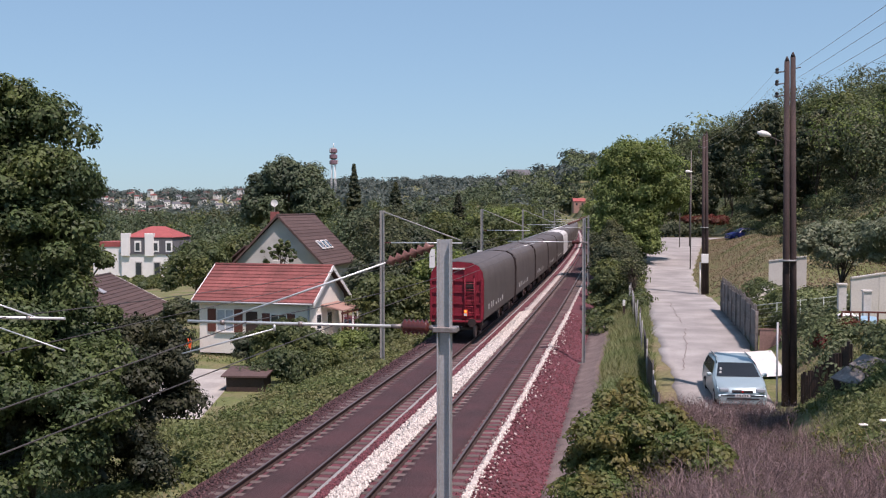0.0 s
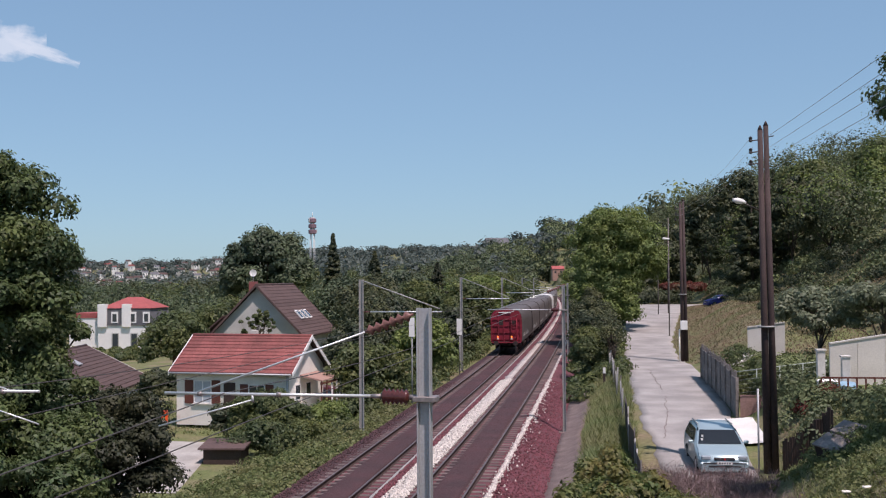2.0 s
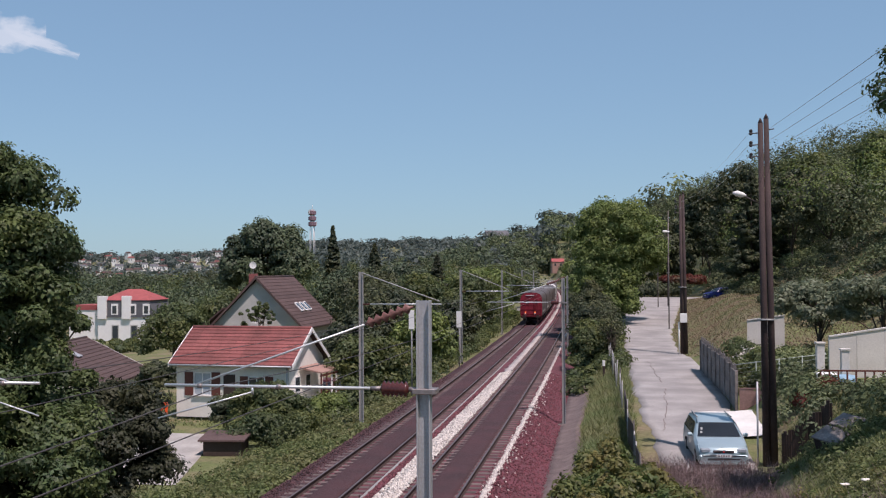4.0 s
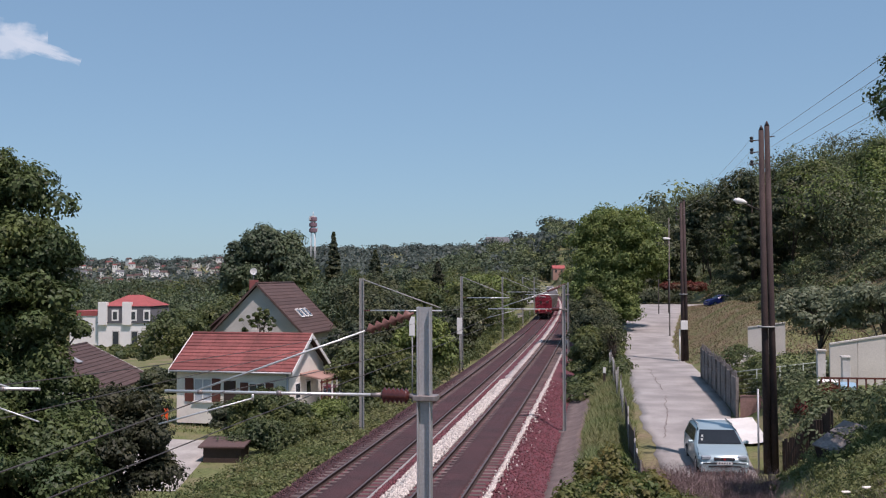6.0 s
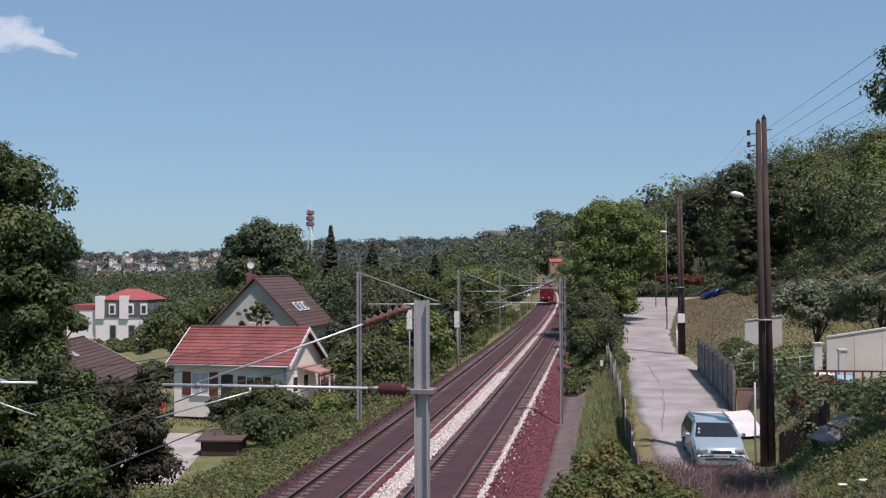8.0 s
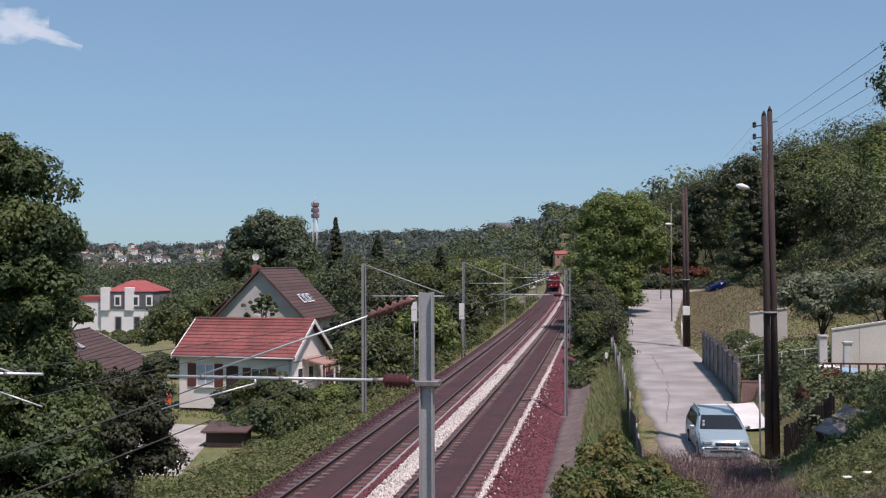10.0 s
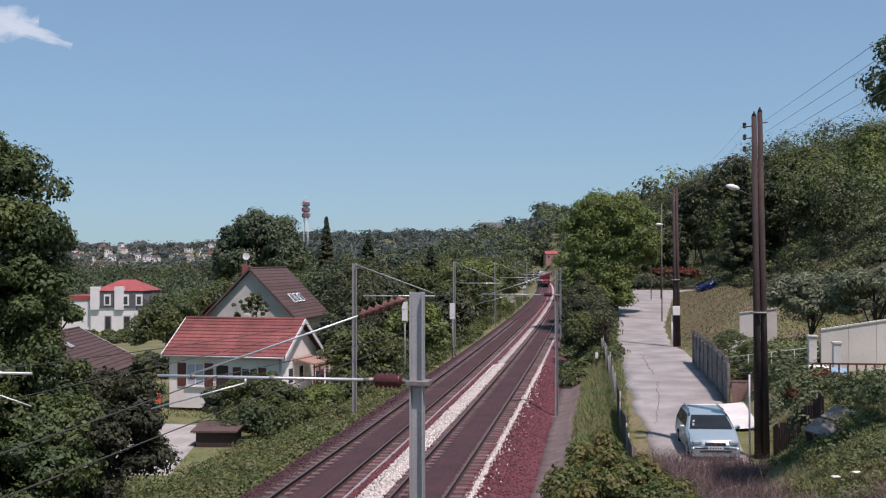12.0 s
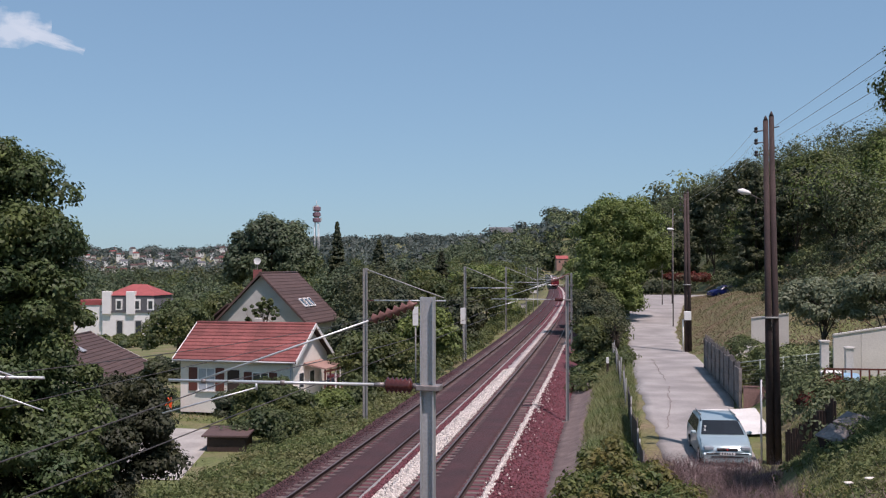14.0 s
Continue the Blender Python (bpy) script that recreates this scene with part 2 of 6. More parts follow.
def box(bm, x0, x1, y0, y1, z0, z1, bevel=0.0, m=None, mat=0):
    vs = [bm.verts.new(Vector(c)) for c in ((x0, y0, z0), (x1, y0, z0), (x1, y1, z0), (x0, y1, z0), (x0, y0, z1), (x1, y0, z1), (x1, y1, z1), (x0, y1, z1))]
    fs = [bm.faces.new([vs[i] for i in q]) for q in ((3, 2, 1, 0), (4, 5, 6, 7), (0, 1, 5, 4), (1, 2, 6, 5), (2, 3, 7, 6), (3, 0, 4, 7))]
    for f in fs:
        f.material_index = mat
    if bevel:
        es = list({e for f in fs for e in f.edges})
        r = bmesh.ops.bevel(bm, geom=es, offset=bevel, segments=1, affect="EDGES")
        vs = list({v for f in r["faces"] for v in f.verts} | {v for v in vs if v.is_valid})
    if m is not None:
        bmesh.ops.transform(bm, matrix=m, verts=vs)
    return bm


def rod(bm, a, b, r, r2=None, n=8, mat=0):
    a, b = Vector(a), Vector(b)
    r2 = r if r2 is None else r2
    q = (b - a).to_track_quat("Z", "Y").to_matrix()
    rings = [[bm.verts.new(c + q @ Vector((rr * math.cos(2 * math.pi * i / n), rr * math.sin(2 * math.pi * i / n), 0))) for i in range(n)] for c, rr in ((a, r), (b, r2))]
    for i in range(n):
        f = bm.faces.new((rings[0][i], rings[0][(i + 1) % n], rings[1][(i + 1) % n], rings[1][i]))
        f.material_index, f.smooth = mat, True
    bm.faces.new(rings[0][::-1]).material_index = mat
    bm.faces.new(rings[1]).material_index = mat
    return bm


def lathe(bm, a, b, profile, n=12):
    """A turned body along a-b: profile of (share of the way, radius)."""
    a, b = Vector(a), Vector(b)
    q = (b - a).to_track_quat("Z", "Y").to_matrix()
    rings = []
    for s, r in profile:
        c = a.lerp(b, s)
        rings.append([bm.verts.new(c + q @ Vector((r * math.cos(2 * math.pi * i / n), r * math.sin(2 * math.pi * i / n), 0))) for i in range(n)])
    for p, o in zip(rings, rings[1:]):
        for i in range(n):
            bm.faces.new((p[i], p[(i + 1) % n], o[(i + 1) % n], o[i]))
    bm.faces.new(rings[0][::-1]), bm.faces.new(rings[-1])
    return bm


def prism(bm, outline, axis, a, b, mat=0):
    """An outline of (u, v) drawn along x ('x': y, z), y ('y': x, z) or z ('z': x, y) from a to b."""
    put = {"x": lambda u, v, w: (w, u, v), "y": lambda u, v, w: (u, w, v), "z": lambda u, v, w: (u, v, w)}[axis]
    r0, r1 = ([bm.verts.new(put(u, v, w)) for u, v in outline] for w in (a, b))
    n = len(outline)
    fs = [bm.faces.new((r0[i], r0[(i + 1) % n], r1[(i + 1) % n], r1[i])) for i in range(n)]
    fs += [bm.faces.new(r0[::-1]), bm.faces.new(r1)]
    for f in fs:
        f.material_index = mat
    bmesh.ops.recalc_face_normals(bm, faces=fs)
    return bm


def bmnew():
    return bmesh.new()


def raw_mesh(name, verts, faces, mat, smooth=False):
    """A mesh straight from arrays; faces all of one size."""
    me = bpy.data.meshes.new(name)
    verts, faces = np.asarray(verts, dtype=np.float32), np.asarray(faces, dtype=np.int32)
    k = faces.shape[1]
    me.vertices.add(len(verts)), me.loops.add(faces.size), me.polygons.add(len(faces))
    me.vertices.foreach_set("co", verts.ravel())
    me.loops.foreach_set("vertex_index", faces.ravel())
    me.polygons.foreach_set("loop_start", np.arange(0, faces.size, k, dtype=np.int32))
    if smooth:
        me.polygons.foreach_set("use_smooth", np.ones(len(faces), dtype=bool))
    me.update(calc_edges=True)
    me.materials.append(M[mat])
    return me


# ---- lie of the land ----
CURVE, GRADE = 0.000185, -0.0033
LEFT_TRACK, RIGHT_TRACK = -8.80, -5.18


def bend(y):
    """How far the line has swung to the west at y."""
    y = np.maximum(np.asarray(y, dtype=float), 0)
    far = 420.0
    return np.where(y < far, CURVE * y * y / 2, CURVE * far * far / 2 + CURVE * far * (y - far))


def heading(y):
    return math.degrees(math.atan(CURVE * min(max(y, 0), 420)))


def rail_z(y, left=False):
    return GRADE * np.maximum(y, 0) - (0.2 if left else 0.0)


def step(a, b, v):
    t = np.clip((v - a) / (b - a), 0, 1)
    return t * t * (3 - 2 * t)


def swell(x, y, s, seed):
    """Soft uneven ground: a sum of a few waves."""
    r = np.random.default_rng(seed)
    z = 0
    for i in range(6):
        a, k, p = r.uniform(0, 6.28), r.uniform(0.6, 1.8) / s, r.uniform(0, 6.28)
        z = z + np.sin(k * (x * np.cos(a) + y * np.sin(a)) + p)
    return z / 6


def road_z(y):
    return 0.25 - 0.80 * step(54, 36.5, y) + 2.2 * step(75, 150, y)


def lane_west(y):
    return np.interp(y, [36, 39, 45, 52, 66, 90, 112, 135, 150], [2.1, 1.75, 1.40, 1.05, 0.85, 0.80, 0.85, 0.85, 0.0])


def lane_east(y):
    return np.interp(y, [36, 48, 50, 66, 68, 73, 77, 80, 95, 112, 130, 140, 152], [4.9, 5.1, 5.35, 5.35, 5.7, 5.8, 5.0, 4.8, 5.1, 6.5, 8.1, 9.0, 13.5])


def foot(y):
    """Where the hillside begins."""
    return 15.0 + 2.0 * np.sin(y / 40) - 20 * step(215, 400, y) - 150 * step(480, 1000, y)


def ground_z(x, y):
    x, y = np.asarray(x, dtype=float), np.asarray(y, dtype=float)
    u = x + bend(y) + 7.0
    base = rail_z(y)
    left = base - 0.98 - 1.52 * step(-5.2, -9.5, u) - 1.2 * step(-40, -90, u) + 0.10 * swell(x, y, 3, 3)
    w = x - foot(y)
    slope_up = 8.5 * step(120, 260, y) * step(0, 22, w) * step(55, 25, w)
    hill = slope_up + (1 - 0.42 * step(360, 640, y)) * np.where(w > 0, 34 * (1 - np.exp(-np.maximum(w, 0) * 0.63 / 34)), 0) + np.where(w > 0, 1.2 * swell(x, y, 14, 5) * step(0, 20, w), 0)
    right = 0.25 * step(3.2, 7.5, u) + base * step(7.5, 3.2, u) - 0.80 * step(7.4, 5.0, u)
    bank = 1.42 * step(12.6, 15.4, u) * step(100, 70, y) * step(24, 42, y)
    near = 2.5 * step(31, 13, y) * step(4.8, 8.0, u)
    mound = 2.6 * step(6.5, 12.5, x - 0.03 * (y - 100)) * step(66, 85, y) * step(142, 108, y)
    dip = -0.80 * step(54, 36.5, y) * step(6.2, 7.6, u) * step(16.0, 13.0, u)
    rise = 2.2 * step(75, 150, y) * step(5.5, 8.0, u)
    knoll = 1.40 * step(3.9, 6.6, x) * step(38.4, 33.0, y)
    right = right + bank + near + mound + hill + dip + rise + knoll
    far_west = 42 * step(600, 1500, np.hypot(x + 200, y)) * step(0, -200, u) + 19 * step(350, 950, y) * step(50, -60, u) * step(-0.44, -0.27, x / np.maximum(y, 1)) + 2.0 * swell(x, y, 90, 8) * step(250, 600, y)
    ridge = step(600, 1000, y) * np.interp(x / np.maximum(y, 1), [-0.32, -0.24, -0.19, -0.14, -0.11, -0.075, -0.02, 0.02], [-12, -16, -10, 6, 18, 30, 18, 0])
    low = base - 0.98 + 0.26 * step(0, 3.2, u)
    z = np.where(u < -4.2, left, np.where(u > 3.2, right, low))
    return z + far_west + ridge


def ground_at(x, y):
    return float(ground_z(x, y))


def axis(stops):
    out = []
    for a, b, n in stops:
        out += list(np.linspace(a, b, n, endpoint=False))
    return np.array(out + [stops[-1][1]])


gx = axis([(-3500, -600, 14), (-600, -120, 30), (-120, -40, 50), (-40, 30, 175), (30, 120, 60), (120, 600, 32), (600, 3500, 12)])
gy = axis([(-120, -5, 16), (-5, 75, 120), (75, 220, 90), (220, 700, 110), (700, 4200, 50)])
GX, GY = np.meshgrid(gx, gy)
GZ = ground_z(GX, GY)
idx = np.arange(GX.size).reshape(GX.shape)
quads = np.stack([idx[:-1, :-1], idx[:-1, 1:], idx[1:, 1:], idx[1:, :-1]], -1).reshape(-1, 4)
ground = tagged(new("ground", raw_mesh("ground", np.stack([GX, GY, GZ], -1).reshape(-1, 3), quads, "soil", True)), "grassy earth, bare and dry in places", "ground", kind="structure")


def ribbon(name, mat, ys, left, right, lift, label, category, cols=6, level=None, kind="structure", rough=0.0):
    """A sheet along the line of y from the left edge to the right edge, that follows the ground, with thickness at its sides."""
    rows = []
    rr = np.random.default_rng(len(ys))
    for y in ys:
        a, b = float(left(y)), float(right(y))
        xs = np.linspace(a, b, cols)
        zs = np.array([level(x, y) if level else ground_at(x, y) for x in xs]) + lift + (rr.uniform(-rough, rough, cols) if rough else 0)
        zs[0] -= 0.02
        rows.append(np.stack([np.r_[a, xs, b], np.full(cols + 2, y), np.r_[zs[0] - 0.3, zs, zs[-1] - 0.3]], -1))
    v = np.array(rows)
    i = np.arange(v.shape[0] * v.shape[1]).reshape(v.shape[:2])
    q = np.stack([i[:-1, :-1], i[:-1, 1:], i[1:, 1:], i[1:, :-1]], -1).reshape(-1, 4)
    return tagged(new(name, raw_mesh(name, v.reshape(-1, 3), q, mat, True)), label, category, kind=kind)


# ---- the railway ----
def section(y, x):
    """Top of the ballast bed across the line."""
    u = x + float(bend(y)) + 7.0
    b = float(rail_z(y))
    lt, rt = LEFT_TRACK + 7.0, RIGHT_TRACK + 7.0
    top = b - 0.17 - 0.2 * float(step(0.6, -0.6, u))
    top -= 0.52 * float(step(rt + 1.45, rt + 3.2, u)) + 0.66 * float(step(lt - 1.45, lt - 3.2, u))
    return top


YS = list(np.concatenate([np.arange(-20, 120, 1.0), np.arange(120, 420, 6.0), np.arange(420, 660, 20.0)]))
ribbon("ballast_bed", "ballast", YS, lambda y: -11.35 - bend(y), lambda y: -1.85 - bend(y), 0, "reddish-brown crushed stone ballast under the two tracks", "ballast", 26, lambda x, y: section(y, x))
for x0 in (LEFT_TRACK, RIGHT_TRACK):
    ribbon("track_bed", "ballast_dark", YS, lambda y, x0=x0: x0 - 0.56 - bend(y), lambda y, x0=x0: x0 + 0.56 - bend(y), 0.034, "dark oily ballast between the rails", "ballast", 5, lambda x, y: section(y, x))
ribbon("ballast_shoulder", "ballast_dark", YS, lambda y: -11.3 - bend(y), lambda y: -9.5 - bend(y), 0.012, "dirty dark ballast shoulder", "ballast", 6, lambda x, y: section(y, x))
ribbon("white_stone_strip", "white_bed", YS, lambda y: -6.93 + 0.06 * np.sin(y * 1.7) + 0.05 * np.sin(y * 4.1) - bend(y), lambda y: -6.36 + 0.03 * np.sin(y * 2.9) - bend(y), 0.05, "strip of pale limestone ballast between the tracks", "ballast", 4, lambda x, y: section(y, x), rough=0.02)
ribbon("white_stone_edge", "white_bed", YS, lambda y: RIGHT_TRACK + 1.30 - bend(y), lambda y: RIGHT_TRACK + 1.47 + 0.04 * np.sin(y * 2.1) - bend(y), 0.05, "thin line of pale stones along the sleeper ends", "ballast", 3, lambda x, y: section(y, x), rough=0.015)
ribbon("cable_trough", "galv_dull", YS[:170], lambda y: -7.56 - bend(y), lambda y: -7.51 - bend(y), 0.08, "narrow grey cable duct beside the track", "duct", 3, lambda x, y: section(y, x))
ribbon("service_path", "path", YS[:160], lambda y: -2.25 - bend(y), lambda y: -1.1 + 0.16 * np.sin(y * 0.37) + 0.03 * np.sin(y * 1.3) - bend(y), 0.05, "trodden earth path beside the ballast", "path", 5)


def line_point(x0, y, z, left=False):
    return Vector((x0 - float(bend(y)), y, float(rail_z(y, left)) + z))


def railway_track(x0, left, label):
    t = thing("railway_track", label, "track", kind="structure")
    ys = np.concatenate([np.arange(-15, 200, 4.0), np.arange(200, 460, 10.0), np.arange(460, 660, 25.0)])
    prof = [(-0.07, -0.16), (0.07, -0.16), (0.07, -0.145), (0.012, -0.12), (0.012, -0.04), (0.036, -0.03), (0.036, -0.003), (0.03, 0), (-0.03, 0), (-0.036, -0.003), (-0.036, -0.03), (-0.012, -0.04), (-0.012, -0.12), (-0.07, -0.145)]
    for side in (-0.7525, 0.7525):
        bm = bmnew()
        prev = None
        for y in ys:
            ring = [bm.verts.new(line_point(x0 + side + u, y, v, left)) for u, v in prof]
            if prev:
                for i in range(len(prof)):
                    f = bm.faces.new((prev[i], prev[(i + 1) % len(prof)], ring[(i + 1) % len(prof)], ring[i]))
                    f.material_index = 1 if i == 7 else 0
            prev = ring
        part("rail", bm, ["rail_side", "rail_top"], t)
    return t


track_west = railway_track(LEFT_TRACK, True, "railway track of steel rails on wooden sleepers")
track_east = railway_track(RIGHT_TRACK, False, "railway track of steel rails on wooden sleepers")


def catenary_mast(name, x, y, side, label, arm=True, height=6.7, top=6.1, arm_z=4.93, reach=3.6, width=0.18):
    """A steel H-section mast with a swivelling bracket that reaches over the track. side: -1 reaches to the west."""
    z0 = ground_at(x, y) - 0.1
    t = thing(name, label, "mast", (x, y, 0), group="masts along the line")
    h = width / 2
    bm = bmnew()
    box(bm, -h, -h + 0.018, -h, h, z0, top, 0.003)
    box(bm, h - 0.018, h, -h, h, z0, top, 0.003)
    box(bm, -h + 0.019, h - 0.019, -0.008, 0.008, z0, top - 0.002)
    part("mast_post", bm, "galv" if y < 20 else "galv_dull", t)
    part("mast_foot", box(bmnew(), -0.3, 0.3, -0.3, 0.3, z0 - 0.3, z0 + 0.14, 0.03), "path", t)
    if not arm:
        return t
    s = side
    part("clamp", box(bmnew(), -h - 0.05, h + 0.09, -h - 0.03, h + 0.03, arm_z - 0.05, arm_z + 0.02, 0.008), "steel_worn", t)
    ins = part("arm_insulator", lathe(bmnew(), (s * 0.20, 0, arm_z), (s * 0.58, 0, arm_z + 0.01), [(0, 0.04)] + [(0.04 + 0.92 * i / 12, 0.108 if i % 2 else 0.068) for i in range(13)] + [(1, 0.04)]), "insulator", t, "brown ribbed porcelain insulator", True)
    part("insulator_cap", rod(bmnew(), (s * 0.07, 0, arm_z), (s * 0.21, 0, arm_z), 0.035), "steel_worn", t)
    part("insulator_cap", rod(bmnew(), (s * 0.57, 0, arm_z + 0.01), (s * 0.72, 0, arm_z + 0.01), 0.035, 0.024), "steel_worn", t)
    part("arm_tube", rod(bmnew(), (s * 0.70, 0, arm_z + 0.01), (s * reach, 0, arm_z + 0.02), 0.021), "tube", t, "bright galvanised bracket tube")
    z_top = top - 0.08
    part("stay_insulator", lathe(bmnew(), (s * 0.14, 0, z_top), (s * 0.80, 0, z_top - 0.24), [(0, 0.012)] + [(0.06 + 0.88 * i / 12, 0.078 if i % 2 else 0.022) for i in range(13)] + [(1, 0.012)]), "insulator_rust", t, "brown disc insulator on the stay", True)
    part("stay_rod", rod(bmnew(), (s * 0.78, 0, z_top - 0.233), (s * (reach - 0.42), 0, arm_z + 0.02), 0.014), "tube", t)
    part("steady_arm", rod(rod(bmnew(), (s * (reach - 1.25), 0, arm_z), (s * (reach - 1.25), 0, arm_z - 0.09), 0.018), (s * (reach - 1.25), 0, arm_z - 0.06), (s * (reach + 0.05), -0.1, arm_z - 0.42), 0.011), "tube", t)
    for q in (0.55, 0.86):
        part("tube_clamp", rod(bmnew(), (s * (reach * q - 0.03), 0, arm_z + 0.015), (s * (reach * q + 0.03), 0, arm_z + 0.015), 0.034), "steel_worn", t)
    return t


MAST_LABEL = "grey steel catenary mast with an insulated bracket"
MASTS_EAST = [13.5, 49.5, 88.0, 135.0, 185.0, 235.0]
MASTS_WEST = [13.5, 50.0, 86.0, 126.0, 168.0, 215.0]
catenary_mast("catenary_mast", -2.45, 13.5, -1, "grey galvanised H-section catenary mast close to the bridge")
for y in MASTS_EAST[1:]:
    catenary_mast("catenary_mast", -2.08 - 0.95 * (y > 60) - float(bend(y)), y, -1, "rust-tinged steel catenary mast beside the ballast", width=0.15, top=6.1 + GRADE * y + 0.15)
catenary_mast("catenary_mast", -11.9, 13.5, 1, MAST_LABEL, reach=4.0)
for y in MASTS_WEST[1:]:
    x = -12.2 + 0.2 * (y > 60) - float(bend(y)) + float(bend(50))
    z = 6.42 if y < 60 else 6.5 + GRADE * (y - 86) * 0.5
    m = catenary_mast("catenary_mast", x, y, 1, "tall grey steel mast with a long cross arm", top=z, arm=False, width=0.2)
    part("cross_arm", rod(bmnew(), (0.45, 0, 5.0 + GRADE * y), (4.0, 0, 5.0 + GRADE * y), 0.035), "tube", m, "pale horizontal cross arm")
    part("brace_wire", rod(bmnew(), (0.05, 0, z - 0.05), (4.0, -0.5, 5.15 + GRADE * y), 0.03), "galv_dull", m)
    part("arm_insulator", lathe(bmnew(), (0.1, 0, 5.0 + GRADE * y), (0.46, 0, 5.0 + GRADE * y), [(0, 0.02)] + [(0.05 + 0.9 * i / 8, 0.045 if i % 2 else 0.022) for i in range(9)] + [(1, 0.03)]), "insulator", m)


def sagging(a, b, sag, r, n=14):
    bm = bmnew()
    pts = []
    for i in range(n + 1):
        s = i / n
        p = Vector(a).lerp(Vector(b), s)
        p.z -= 4 * sag * s * (1 - s)
        pts.append(p)
    prev = None
    for i, p in enumerate(pts):
        d = (pts[min(i + 1, n)] - pts[max(i - 1, 0)]).to_track_quat("Z", "Y").to_matrix()
        ring = [bm.verts.new(p + d @ Vector((r * math.cos(k * 1.2566), r * math.sin(k * 1.2566), 0))) for k in range(5)]
        if prev:
            for k in range(5):
                bm.faces.new((prev[k], prev[(k + 1) % 5], ring[(k + 1) % 5], ring[k]))
        prev = ring
    return bm


def overhead_line(x0, stations, label):
    t = thing("overhead_line", label, "cable")
    s = [-30.0] + stations
    for a, b in zip(s, s[1:]):
        za, zb = GRADE * max(a, 0), GRADE * b
        xa, xb = x0 - float(bend(a)), x0 - float(bend(b))
        part("contact_wire", sagging((xa, a, 4.5 + za), (xb, b, 4.5 + zb), 0.03, 0.008 + 0.00004 * max(a, 0), 4), "wire", t)
        part("carrier_wire", sagging((xa, a, 5.0 + za), (xb, b, 5.0 + zb), 0.30, 0.008 + 0.00004 * max(a, 0)), "wire", t)
    return t


overhead_line(RIGHT_TRACK, MASTS_EAST, "thin dark overhead contact and carrier wires")
overhead_line(LEFT_TRACK, MASTS_WEST, "thin dark overhead contact and carrier wires")


# ---- the train ----
def wagon_outline():
    """Half-round tarpaulin section (x, z above the rail)."""
    pts = [(-1.42, 1.10), (-1.45, 1.6), (-1.45, 3.05)]
    for i in range(1, 8):
        a = math.pi - math.pi * i / 8
        pts.append((1.45 * (abs(math.cos(a)) ** 0.62) * (1 if math.cos(a) > 0 else -1), 3.05 + 1.12 * (math.sin(a) ** 0.75)))
    return pts + [(1.45, 3.05), (1.45, 1.6), (1.42, 1.10)]


WAGON = 16.9


